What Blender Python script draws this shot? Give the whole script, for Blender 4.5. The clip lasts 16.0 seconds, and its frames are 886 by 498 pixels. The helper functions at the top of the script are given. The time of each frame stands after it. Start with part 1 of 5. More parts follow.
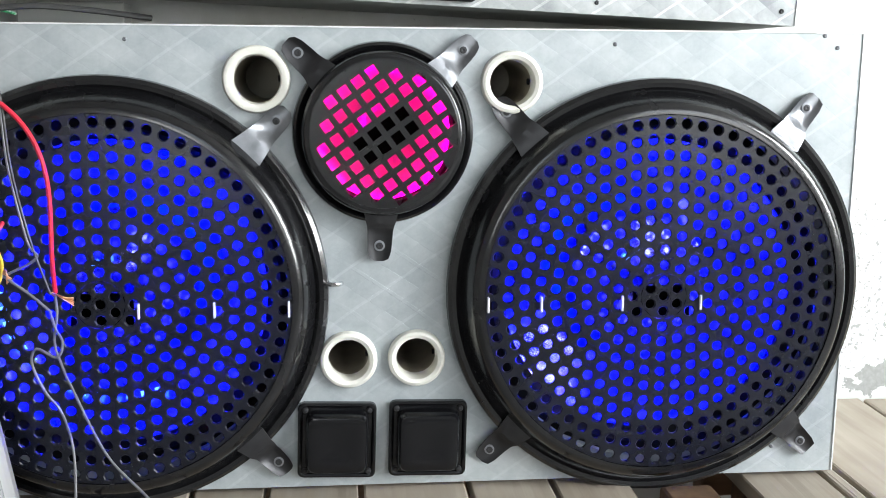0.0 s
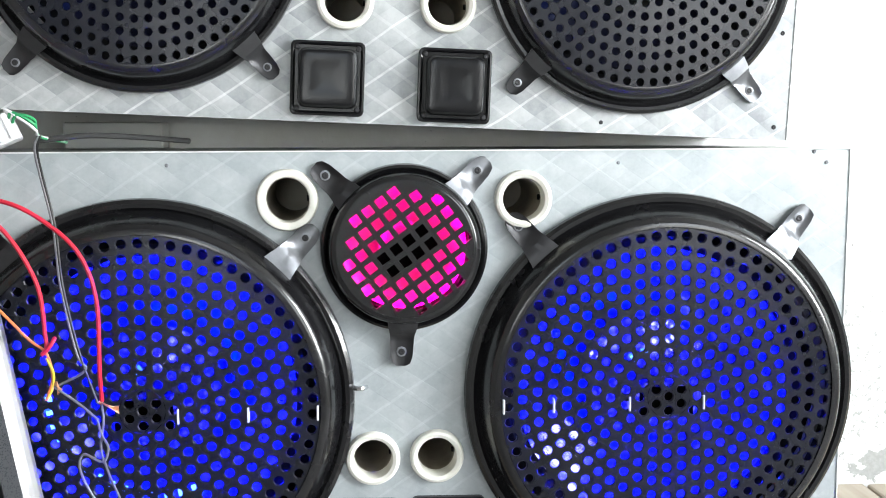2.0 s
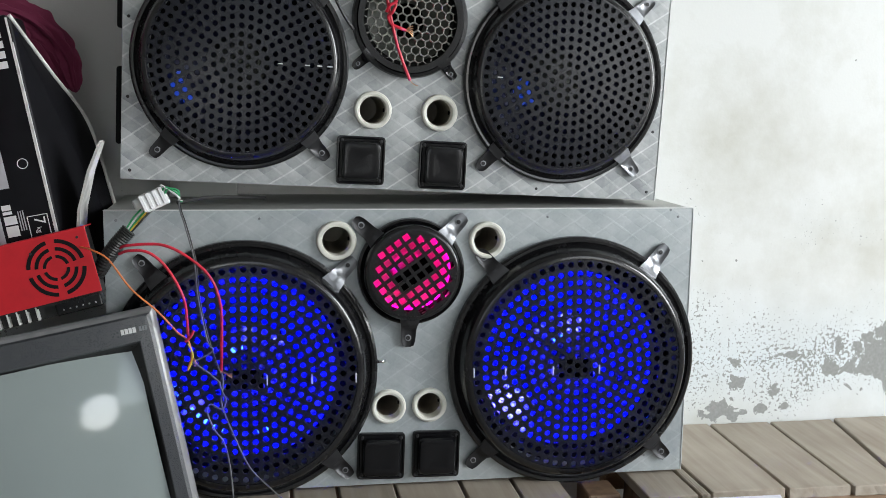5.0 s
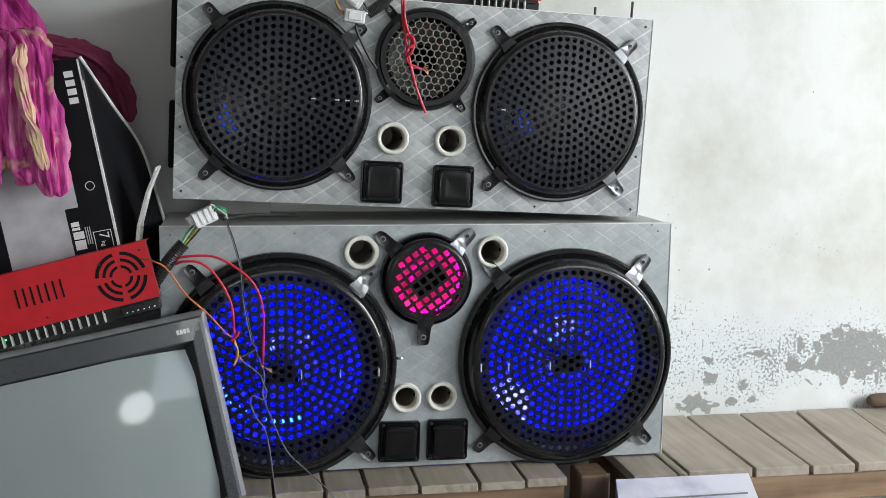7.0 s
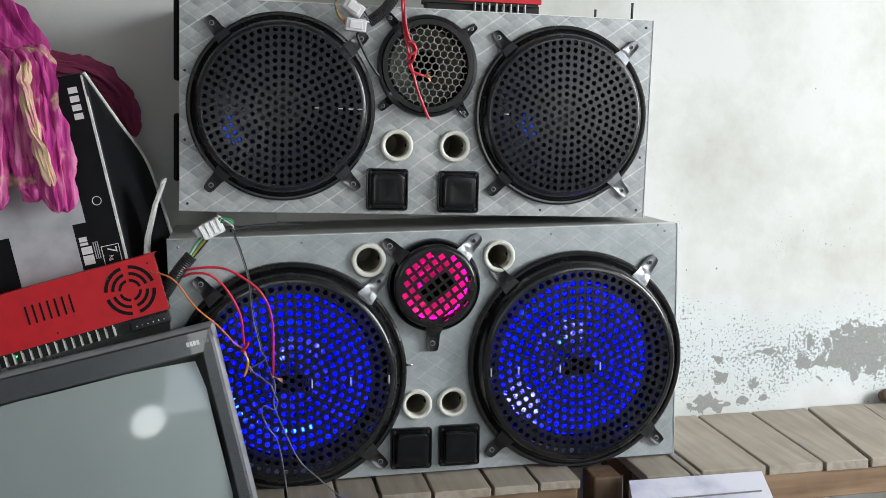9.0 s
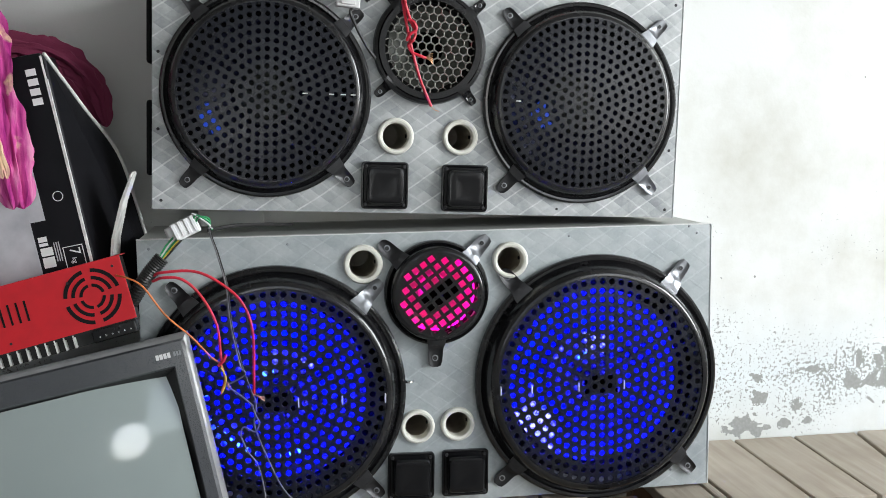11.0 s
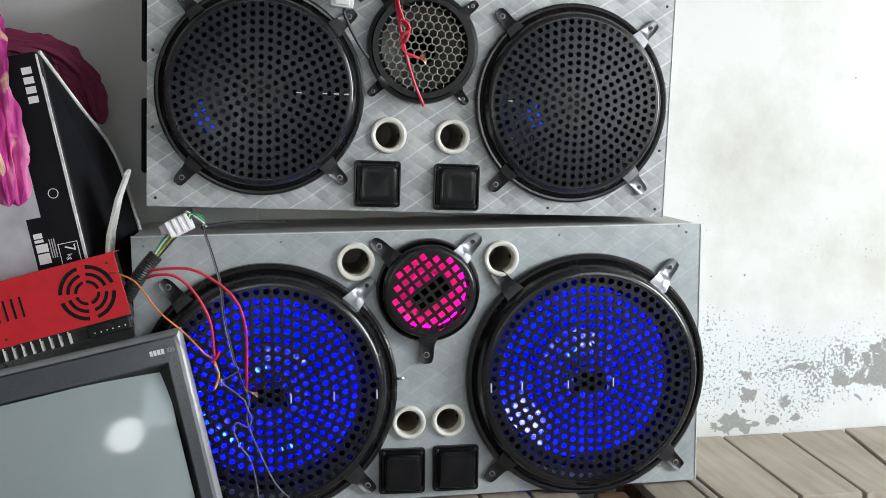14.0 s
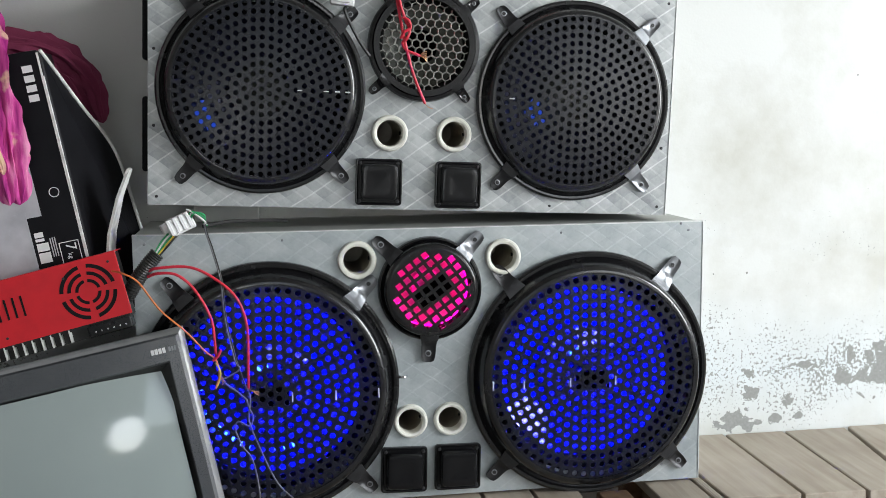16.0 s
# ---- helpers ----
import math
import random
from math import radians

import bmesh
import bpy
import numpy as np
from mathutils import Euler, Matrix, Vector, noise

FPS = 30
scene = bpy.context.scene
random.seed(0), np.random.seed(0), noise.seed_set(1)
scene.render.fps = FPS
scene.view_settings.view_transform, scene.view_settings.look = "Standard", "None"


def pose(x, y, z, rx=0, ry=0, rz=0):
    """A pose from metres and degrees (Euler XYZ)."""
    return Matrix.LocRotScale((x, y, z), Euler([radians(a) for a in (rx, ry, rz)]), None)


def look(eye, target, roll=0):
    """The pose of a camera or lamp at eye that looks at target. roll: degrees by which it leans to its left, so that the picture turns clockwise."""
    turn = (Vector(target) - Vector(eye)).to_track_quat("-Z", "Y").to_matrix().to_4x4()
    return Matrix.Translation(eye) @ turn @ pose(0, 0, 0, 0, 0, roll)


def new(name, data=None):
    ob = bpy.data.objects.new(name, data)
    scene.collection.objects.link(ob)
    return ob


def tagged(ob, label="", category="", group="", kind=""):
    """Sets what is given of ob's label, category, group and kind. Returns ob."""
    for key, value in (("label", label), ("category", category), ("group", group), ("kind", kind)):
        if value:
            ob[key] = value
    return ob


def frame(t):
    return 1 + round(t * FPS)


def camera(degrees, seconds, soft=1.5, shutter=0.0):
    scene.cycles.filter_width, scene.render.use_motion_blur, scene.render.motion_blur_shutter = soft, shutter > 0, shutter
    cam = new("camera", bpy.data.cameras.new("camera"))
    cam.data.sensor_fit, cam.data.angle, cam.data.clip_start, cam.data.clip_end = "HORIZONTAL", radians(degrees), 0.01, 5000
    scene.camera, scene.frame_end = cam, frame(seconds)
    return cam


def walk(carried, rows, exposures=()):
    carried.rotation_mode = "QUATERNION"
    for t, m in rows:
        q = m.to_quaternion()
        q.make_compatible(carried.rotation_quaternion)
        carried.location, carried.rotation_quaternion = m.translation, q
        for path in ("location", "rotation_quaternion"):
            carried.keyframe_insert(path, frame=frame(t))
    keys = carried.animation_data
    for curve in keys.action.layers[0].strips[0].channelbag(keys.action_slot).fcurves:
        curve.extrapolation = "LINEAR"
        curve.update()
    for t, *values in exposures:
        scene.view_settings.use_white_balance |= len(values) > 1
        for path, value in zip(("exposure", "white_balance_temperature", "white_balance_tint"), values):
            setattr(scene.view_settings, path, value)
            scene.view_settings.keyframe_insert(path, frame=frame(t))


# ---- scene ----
cam = camera(46.0, 16.0, soft=0.7)
PATH = [
    (0.0, (-0.0395, -0.8727, 0.9667), (0.1603, 1.0872, 0.6218), 0.5),
    (0.5, (-0.0454, -0.8743, 0.9839), (0.14, 1.0841, 0.6231), -0.21),
    (1.0, (-0.0464, -0.8884, 1.0058), (0.1231, 1.0749, 0.6642), -0.24),
    (1.5, (-0.0375, -0.9084, 1.0248), (0.1088, 1.0644, 0.7304), -0.32),
    (2.0, (-0.0469, -0.9294, 1.0193), (0.1242, 1.0494, 0.7853), -0.19),
    (2.5, (-0.0657, -1.0268, 1.0315), (0.1368, 0.9515, 0.819), -0.13),
    (3.0, (-0.0794, -1.0795, 1.0585), (0.1515, 0.8931, 0.8227), 0.01),
    (3.5, (-0.1017, -1.1384, 1.092), (0.1605, 0.8238, 0.8072), 0.42),
    (4.0, (-0.1263, -1.2156, 1.1164), (0.1619, 0.7406, 0.8159), 0.51),
    (6.5, (-0.2919, -1.6115, 1.1918), (0.0963, 0.3297, 0.9077), 1.17),
    (7.0, (-0.2934, -1.6117, 1.187), (0.0914, 0.3315, 0.9119), 0.9),
    (7.5, (-0.2857, -1.6129, 1.1917), (0.0908, 0.332, 0.9168), 0.65),
    (8.0, (-0.2825, -1.6148, 1.1954), (0.0872, 0.332, 0.9249), 0.08),
    (8.5, (-0.2832, -1.6162, 1.1941), (0.0812, 0.3326, 0.9307), -0.48),
    (9.0, (-0.2956, -1.6145, 1.1828), (0.0787, 0.3331, 0.9239), -0.65),
    (11.5, (-0.2178, -1.43, 1.1389), (0.0941, 0.5327, 0.9142), -0.74),
    (12.0, (-0.2318, -1.4563, 1.1432), (0.101, 0.5029, 0.9179), -0.73),
    (12.5, (-0.2365, -1.4575, 1.1377), (0.108, 0.4995, 0.9112), -0.74),
    (13.0, (-0.2292, -1.4596, 1.1453), (0.1078, 0.4975, 0.9087), -0.66),
    (13.5, (-0.2234, -1.461, 1.1502), (0.1048, 0.4968, 0.9071), -0.53),
    (14.0, (-0.2199, -1.4633, 1.1531), (0.1027, 0.4952, 0.9078), -0.4),
    (14.5, (-0.2197, -1.463, 1.1542), (0.1024, 0.4952, 0.9059), -0.38),
    (15.0, (-0.2206, -1.4617, 1.1527), (0.1008, 0.4972, 0.9091), -0.46),
    (15.5, (-0.2211, -1.4611, 1.1509), (0.1006, 0.4979, 0.908), -0.58),
    (16.0, (-0.2197, -1.4604, 1.1504), (0.1001, 0.4985, 0.9046), -0.53),
]
walk(cam, [(t, look(eye, target, roll)) for t, eye, target, roll in PATH],
     exposures=[(0.0, 1.15), (0.5, 0.92), (1.0, 0.78), (1.5, 1.0), (2.0, 1.35), (2.5, 0.97), (3.0, 0.52), (3.5, 0.42), (4.0, 0.37), (6.5, 0.28), (9.2, 0.29), (11.3, 0.52), (12.3, 0.44), (16.0, 0.44)])

# ---- world and light ----
world = bpy.data.worlds.new("world")
scene.world = world
world.use_nodes = True
wn, wl = world.node_tree.nodes, world.node_tree.links
sky = wn.new("ShaderNodeTexSky")
sky.sky_type, sky.sun_disc = "NISHITA", False
sky.sun_elevation, sky.sun_rotation = radians(42), radians(120)
wl.new(sky.outputs[0], wn["Background"].inputs[0])
wn["Background"].inputs[1].default_value = 0.10


def area(name, m, w, h, watts, colour):
    """A lamp in an opening: the daylight that comes in there."""
    lamp = bpy.data.lights.new(name, "AREA")
    lamp.shape, lamp.size, lamp.size_y, lamp.energy, lamp.color = "RECTANGLE", w, h, watts, colour
    if name == "daylight_window":
        lamp.shape = "ELLIPSE"
    ob = new(name, lamp)
    ob.matrix_world = m
    return ob


ROOM = dict(x0=-1.5, x1=2.5, y0=-2.9, y1=0.228, z1=2.7)
area("daylight_side", look((ROOM["x1"] - 0.02, -1.40, 1.6), (0.2, 0.0, 1.0)), 1.2, 1.4, 76, (0.95, 0.985, 1.0))
area("daylight_back", look((-0.12, ROOM["y0"] + 0.02, 1.45), (-0.12, 0.0, 1.45)), 0.48, 0.80, 1.0, (0.93, 0.97, 1.0))
area("daylight_window", look((-0.50, ROOM["y0"] + 0.02, 0.98), (-0.50, 0.0, 0.98)), 0.34, 0.50, 1.8, (0.95, 0.98, 1.0))
area("daylight_front", look((1.48, ROOM["y0"] + 0.02, 1.38), (1.48, 0.0, 1.38)), 1.10, 1.00, 8.4, (0.96, 0.98, 1.0))



# ---- materials ----
def material(name, colour, rough=0.5, metal=0.0, vary=0.12, size=40.0, bump=0.15, fine=400.0, coat=0.0, dirt=None, gloss=0.5, reach=0.42):
    """A surface with large stains, fine grain and relief; size and fine are cells a metre."""
    m = bpy.data.materials.new(name)
    m.use_nodes = True
    n, l = m.node_tree.nodes, m.node_tree.links
    b = n["Principled BSDF"]
    b.inputs["Metallic"].default_value = metal
    b.inputs["Coat Weight"].default_value = coat
    b.inputs["Specular IOR Level"].default_value = gloss
    co = n.new("ShaderNodeTexCoord")
    big, small = n.new("ShaderNodeTexNoise"), n.new("ShaderNodeTexNoise")
    for node, s in ((big, size), (small, fine)):
        node.inputs["Scale"].default_value, node.inputs["Detail"].default_value = s, 4.0
        l.new(co.outputs["Object"], node.inputs["Vector"])
    mix = n.new("ShaderNodeMix")
    mix.data_type = "RGBA"
    other = dirt if dirt else tuple(c * (1 - 3 * vary) for c in colour)
    mix.inputs[6].default_value, mix.inputs[7].default_value = (*colour, 1), (*other, 1)
    ramp = n.new("ShaderNodeValToRGB")
    ramp.color_ramp.elements[0].position, ramp.color_ramp.elements[1].position = reach, reach + 0.33
    l.new(big.outputs["Fac"], ramp.inputs["Fac"])
    l.new(ramp.outputs["Color"], mix.inputs[0])
    l.new(mix.outputs[2], b.inputs["Base Color"])
    rr = n.new("ShaderNodeMapRange")
    rr.inputs["To Min"].default_value, rr.inputs["To Max"].default_value = max(0.03, rough - 0.1), min(1, rough + 0.12)
    l.new(small.outputs["Fac"], rr.inputs["Value"])
    l.new(rr.outputs["Result"], b.inputs["Roughness"])
    bp = n.new("ShaderNodeBump")
    bp.inputs["Strength"].default_value, bp.inputs["Distance"].default_value = bump, 0.001
    l.new(small.outputs["Fac"], bp.inputs["Height"])
    l.new(bp.outputs["Normal"], b.inputs["Normal"])
    return m


def glow(name, colour, strength):
    m = bpy.data.materials.new(name)
    m.use_nodes = True
    b = m.node_tree.nodes["Principled BSDF"]
    b.inputs["Base Color"].default_value = (0.1, 0.1, 0.1, 1)
    b.inputs["Emission Color"].default_value, b.inputs["Emission Strength"].default_value = (*colour, 1), strength
    return m


def chain(n, l, op, a, b=None, clamp=False):
    m = n.new("ShaderNodeMath")
    m.operation, m.use_clamp = op, clamp
    for k, v in enumerate((a, b)):
        if v is None:
            continue
        if isinstance(v, (int, float)):
            m.inputs[k].default_value = v
        else:
            l.new(v, m.inputs[k])
    return m.outputs[0]


def plate(name, dark, light, line, cell_x, cell_z, contrast):
    """Sheet with an embossed lozenge weave, as on tread plate, in the object's x and z."""
    m = bpy.data.materials.new(name)
    m.use_nodes = True
    n, l = m.node_tree.nodes, m.node_tree.links
    b = n["Principled BSDF"]
    co, sep = n.new("ShaderNodeTexCoord"), n.new("ShaderNodeSeparateXYZ")
    warp = n.new("ShaderNodeTexNoise")
    warp.inputs["Scale"].default_value = 9.0
    l.new(co.outputs["Object"], warp.inputs["Vector"])
    l.new(co.outputs["Object"], sep.inputs[0])
    x = chain(n, l, "MULTIPLY", sep.outputs["X"], 1 / cell_x)
    z = chain(n, l, "MULTIPLY", sep.outputs["Z"], 1 / cell_z)
    z = chain(n, l, "ADD", z, chain(n, l, "MULTIPLY", warp.outputs["Fac"], 0.25))
    u, v = chain(n, l, "ADD", x, z), chain(n, l, "SUBTRACT", x, z)
    fu, fv = chain(n, l, "FRACT", u), chain(n, l, "FRACT", v)
    half_u = chain(n, l, "GREATER_THAN", chain(n, l, "FRACT", chain(n, l, "MULTIPLY", u, 0.5)), 0.5)
    half_v = chain(n, l, "GREATER_THAN", chain(n, l, "FRACT", chain(n, l, "MULTIPLY", v, 0.5)), 0.5)
    check = chain(n, l, "ABSOLUTE", chain(n, l, "SUBTRACT", half_u, half_v))
    edge_u = chain(n, l, "LESS_THAN", chain(n, l, "ABSOLUTE", chain(n, l, "SUBTRACT", fu, 0.5)), 0.045)
    edge_v = chain(n, l, "LESS_THAN", chain(n, l, "ABSOLUTE", chain(n, l, "SUBTRACT", fv, 0.5)), 0.035)
    stain, grain = n.new("ShaderNodeTexNoise"), n.new("ShaderNodeTexNoise")
    stain.inputs["Scale"].default_value, grain.inputs["Scale"].default_value = 14.0, 500.0
    stain.inputs["Detail"].default_value = 6.0
    l.new(co.outputs["Object"], stain.inputs["Vector"])
    l.new(co.outputs["Object"], grain.inputs["Vector"])
    patch = n.new("ShaderNodeMapRange")
    patch.inputs["From Min"].default_value, patch.inputs["From Max"].default_value = 0.38, 0.66
    l.new(stain.outputs["Fac"], patch.inputs["Value"])
    weave = chain(n, l, "MULTIPLY", chain(n, l, "ADD", chain(n, l, "MULTIPLY", check, 0.28), chain(n, l, "MULTIPLY", fu, 0.55)), contrast)
    cloud = n.new("ShaderNodeTexNoise")
    cloud.inputs["Scale"].default_value, cloud.inputs["Detail"].default_value, cloud.inputs["Roughness"].default_value = 24.0, 9.0, 0.75
    l.new(co.outputs["Object"], cloud.inputs["Vector"])
    blotch = n.new("ShaderNodeMapRange")
    blotch.inputs["From Min"].default_value, blotch.inputs["From Max"].default_value = 0.34, 0.68
    l.new(cloud.outputs["Fac"], blotch.inputs["Value"])
    tone = chain(n, l, "ADD", weave, chain(n, l, "ADD", chain(n, l, "MULTIPLY", patch.outputs[0], 0.40), chain(n, l, "SUBTRACT", chain(n, l, "MULTIPLY", blotch.outputs[0], 0.62), 0.22)), True)
    base, top = n.new("ShaderNodeMix"), n.new("ShaderNodeMix")
    base.data_type = top.data_type = "RGBA"
    base.inputs[6].default_value, base.inputs[7].default_value = (*dark, 1), (*light, 1)
    l.new(tone, base.inputs[0])
    l.new(base.outputs[2], top.inputs[6])
    top.inputs[7].default_value = (*line, 1)
    lines = chain(n, l, "ADD", chain(n, l, "MULTIPLY", edge_v, 0.75), chain(n, l, "MULTIPLY", edge_u, 0.25), True)
    l.new(chain(n, l, "MULTIPLY", chain(n, l, "MULTIPLY", lines, contrast * 1.3), chain(n, l, "ADD", chain(n, l, "MULTIPLY", blotch.outputs[0], 0.75), 0.25), True), top.inputs[0])
    l.new(top.outputs[2], b.inputs["Base Color"])
    b.inputs["Metallic"].default_value = 0.25
    rr = n.new("ShaderNodeMapRange")
    rr.inputs["To Min"].default_value, rr.inputs["To Max"].default_value = 0.28, 0.5
    l.new(grain.outputs["Fac"], rr.inputs["Value"])
    l.new(rr.outputs[0], b.inputs["Roughness"])
    bp = n.new("ShaderNodeBump")
    bp.inputs["Strength"].default_value, bp.inputs["Distance"].default_value = 0.35, 0.0012
    l.new(chain(n, l, "ADD", chain(n, l, "ADD", edge_u, edge_v), chain(n, l, "MULTIPLY", check, 0.4)), bp.inputs["Height"])
    l.new(bp.outputs[0], b.inputs["Normal"])
    return m


def peeling_wall():
    """Limewash over grey plaster, flaked off in spots and sheets low down where damp rises."""
    m = bpy.data.materials.new("flaking_limewash")
    m.use_nodes = True
    n, l = m.node_tree.nodes, m.node_tree.links
    b = n["Principled BSDF"]
    b.inputs["Roughness"].default_value = 0.85
    co, sep = n.new("ShaderNodeTexCoord"), n.new("ShaderNodeSeparateXYZ")
    l.new(co.outputs["Object"], sep.inputs[0])
    noises = {}
    for key, s, d, rough in (("sheet", 52.0, 6.0, 0.62), ("spot", 180.0, 4.0, 0.60), ("wash", 3.4, 8.0, 0.68), ("grain", 260.0, 3.0, 0.5), ("cluster", 9.0, 2.0, 0.5), ("fleck", 48.0, 2.0, 0.5)):
        t = n.new("ShaderNodeTexNoise")
        t.inputs["Scale"].default_value, t.inputs["Detail"].default_value, t.inputs["Roughness"].default_value = s, d, rough
        l.new(co.outputs["Object"], t.inputs["Vector"])
        noises[key] = t.outputs["Fac"]
    z = sep.outputs["Z"]
    band = chain(n, l, "SUBTRACT", 0.132, chain(n, l, "MULTIPLY", chain(n, l, "ABSOLUTE", chain(n, l, "SUBTRACT", z, 0.705)), 1.30))
    upper = chain(n, l, "SUBTRACT", -0.050, chain(n, l, "MULTIPLY", chain(n, l, "ABSOLUTE", chain(n, l, "SUBTRACT", z, 0.95)), 0.5))
    band = chain(n, l, "MAXIMUM", band, upper)
    sheet = None
    for cx, cz, rx, rz, edge in ((0.905, 0.703, 0.088, 0.052, 0.50), (0.785, 0.686, 0.026, 0.012, 0.45), (0.577, 0.617, 0.040, 0.018, 0.48), (0.607, 0.666, 0.014, 0.015, 0.45), (0.675, 0.648, 0.012, 0.013, 0.45),
                                 (0.650, 0.617, 0.014, 0.008, 0.45), (0.697, 0.619, 0.009, 0.010, 0.45), (0.601, 0.702, 0.012, 0.011, 0.42), (0.708, 0.712, 0.036, 0.006, 0.40), (0.792, 0.726, 0.005, 0.017, 0.45),
                                 (1.45, 0.70, 0.22, 0.08, 0.5), (-0.9, 0.70, 0.25, 0.10, 0.5)):
        dx = chain(n, l, "MULTIPLY", chain(n, l, "SUBTRACT", sep.outputs["X"], cx), 1 / rx)
        dz = chain(n, l, "MULTIPLY", chain(n, l, "SUBTRACT", z, cz), 1 / rz)
        d = chain(n, l, "SQRT", chain(n, l, "ADD", chain(n, l, "MULTIPLY", dx, dx), chain(n, l, "MULTIPLY", dz, dz)))
        one = chain(n, l, "GREATER_THAN", chain(n, l, "ADD", chain(n, l, "SUBTRACT", edge, chain(n, l, "MULTIPLY", d, 0.5)), chain(n, l, "MULTIPLY", chain(n, l, "SUBTRACT", noises["sheet"], 0.5), 1.9)), 0.0)
        sheet = one if sheet is None else chain(n, l, "MAXIMUM", sheet, one)
    spot = chain(n, l, "GREATER_THAN", chain(n, l, "ADD", chain(n, l, "ADD", noises["spot"], chain(n, l, "MULTIPLY", chain(n, l, "SUBTRACT", noises["cluster"], 0.5), 0.42)), band), 0.652)
    few = chain(n, l, "GREATER_THAN", noises["fleck"], 0.775)
    flaked = chain(n, l, "MAXIMUM", chain(n, l, "MAXIMUM", sheet, spot), few)
    wash = n.new("ShaderNodeMix")
    wash.data_type = "RGBA"
    wash.inputs[6].default_value, wash.inputs[7].default_value = (0.70, 0.71, 0.695, 1), (0.52, 0.515, 0.46, 1)
    ramp = n.new("ShaderNodeMapRange")
    ramp.inputs["From Min"].default_value, ramp.inputs["From Max"].default_value = 0.42, 0.72
    l.new(noises["wash"], ramp.inputs["Value"])
    l.new(ramp.outputs[0], wash.inputs[0])
    out = n.new("ShaderNodeMix")
    out.data_type = "RGBA"
    bare = n.new("ShaderNodeMix")
    bare.data_type = "RGBA"
    bare.inputs[6].default_value, bare.inputs[7].default_value = (0.27, 0.275, 0.265, 1), (0.325, 0.33, 0.32, 1)
    tone = n.new("ShaderNodeMapRange")
    tone.inputs["From Min"].default_value, tone.inputs["From Max"].default_value = 0.40, 0.66
    l.new(noises["spot"], tone.inputs["Value"])
    l.new(tone.outputs[0], bare.inputs[0])
    l.new(bare.outputs[2], out.inputs[7])
    damp = n.new("ShaderNodeMix")
    damp.data_type = "RGBA"
    l.new(wash.outputs[2], damp.inputs[6])
    damp.inputs[7].default_value = (0.67, 0.73, 0.765, 1)
    l.new(chain(n, l, "MULTIPLY", chain(n, l, "ADD", band, chain(n, l, "MULTIPLY", noises["cluster"], 0.12)), 4.0, True), damp.inputs[0])
    l.new(damp.outputs[2], out.inputs[6])
    l.new(flaked, out.inputs[0])
    l.new(out.outputs[2], b.inputs["Base Color"])
    bp = n.new("ShaderNodeBump")
    bp.inputs["Strength"].default_value, bp.inputs["Distance"].default_value = 0.5, 0.001
    l.new(chain(n, l, "SUBTRACT", chain(n, l, "MULTIPLY", noises["grain"], 0.4), flaked), bp.inputs["Height"])
    l.new(bp.outputs[0], b.inputs["Normal"])
    return m


def wood(name, colour, dark, rough=0.6, along="Y", random_tone=0.25):
    m = bpy.data.materials.new(name)
    m.use_nodes = True
    n, l = m.node_tree.nodes, m.node_tree.links
    b = n["Principled BSDF"]
    b.inputs["Roughness"].default_value = rough
    co, mp, info = n.new("ShaderNodeTexCoord"), n.new("ShaderNodeMapping"), n.new("ShaderNodeObjectInfo")
    mp.inputs["Scale"].default_value = {"Y": (45, 3, 45), "X": (3, 45, 45), "Z": (45, 45, 3)}[along]
    shift = n.new("ShaderNodeVectorMath")
    shift.operation = "ADD"
    comb = n.new("ShaderNodeCombineXYZ")
    for k in range(3):
        l.new(chain(n, l, "MULTIPLY", info.outputs["Random"], 7.0 + k), comb.inputs[k])
    l.new(co.outputs["Object"], shift.inputs[0])
    l.new(comb.outputs[0], shift.inputs[1])
    l.new(shift.outputs[0], mp.inputs["Vector"])
    g, st = n.new("ShaderNodeTexNoise"), n.new("ShaderNodeTexNoise")
    g.inputs["Scale"].default_value, g.inputs["Detail"].default_value = 1.6, 8.0
    st.inputs["Scale"].default_value, st.inputs["Detail"].default_value = 11.0, 5.0
    l.new(mp.outputs[0], g.inputs["Vector"])
    l.new(shift.outputs[0], st.inputs["Vector"])
    mix, tone = n.new("ShaderNodeMix"), n.new("ShaderNodeMix")
    mix.data_type = tone.data_type = "RGBA"
    mix.inputs[6].default_value, mix.inputs[7].default_value = (*dark, 1), (*colour, 1)
    ramp = n.new("ShaderNodeMapRange")
    ramp.inputs["From Min"].default_value, ramp.inputs["From Max"].default_value = 0.3, 0.62
    l.new(chain(n, l, "ADD", chain(n, l, "MULTIPLY", g.outputs["Fac"], 0.6), chain(n, l, "MULTIPLY", st.outputs["Fac"], 0.4)), ramp.inputs["Value"])
    l.new(ramp.outputs[0], mix.inputs[0])
    tone.blend_type = "MULTIPLY"
    tone.inputs[0].default_value = 1.0
    grey = n.new("ShaderNodeCombineColor")
    lev = chain(n, l, "SUBTRACT", 1.0, chain(n, l, "MULTIPLY", info.outputs["Random"], random_tone))
    for k in range(3):
        l.new(lev, grey.inputs[k])
    l.new(mix.outputs[2], tone.inputs[6])
    l.new(grey.outputs[0], tone.inputs[7])
    l.new(tone.outputs[2], b.inputs["Base Color"])
    bp = n.new("ShaderNodeBump")
    bp.inputs["Strength"].default_value, bp.inputs["Distance"].default_value = 0.4, 0.001
    l.new(g.outputs["Fac"], bp.inputs["Height"])
    l.new(bp.outputs[0], b.inputs["Normal"])
    return m


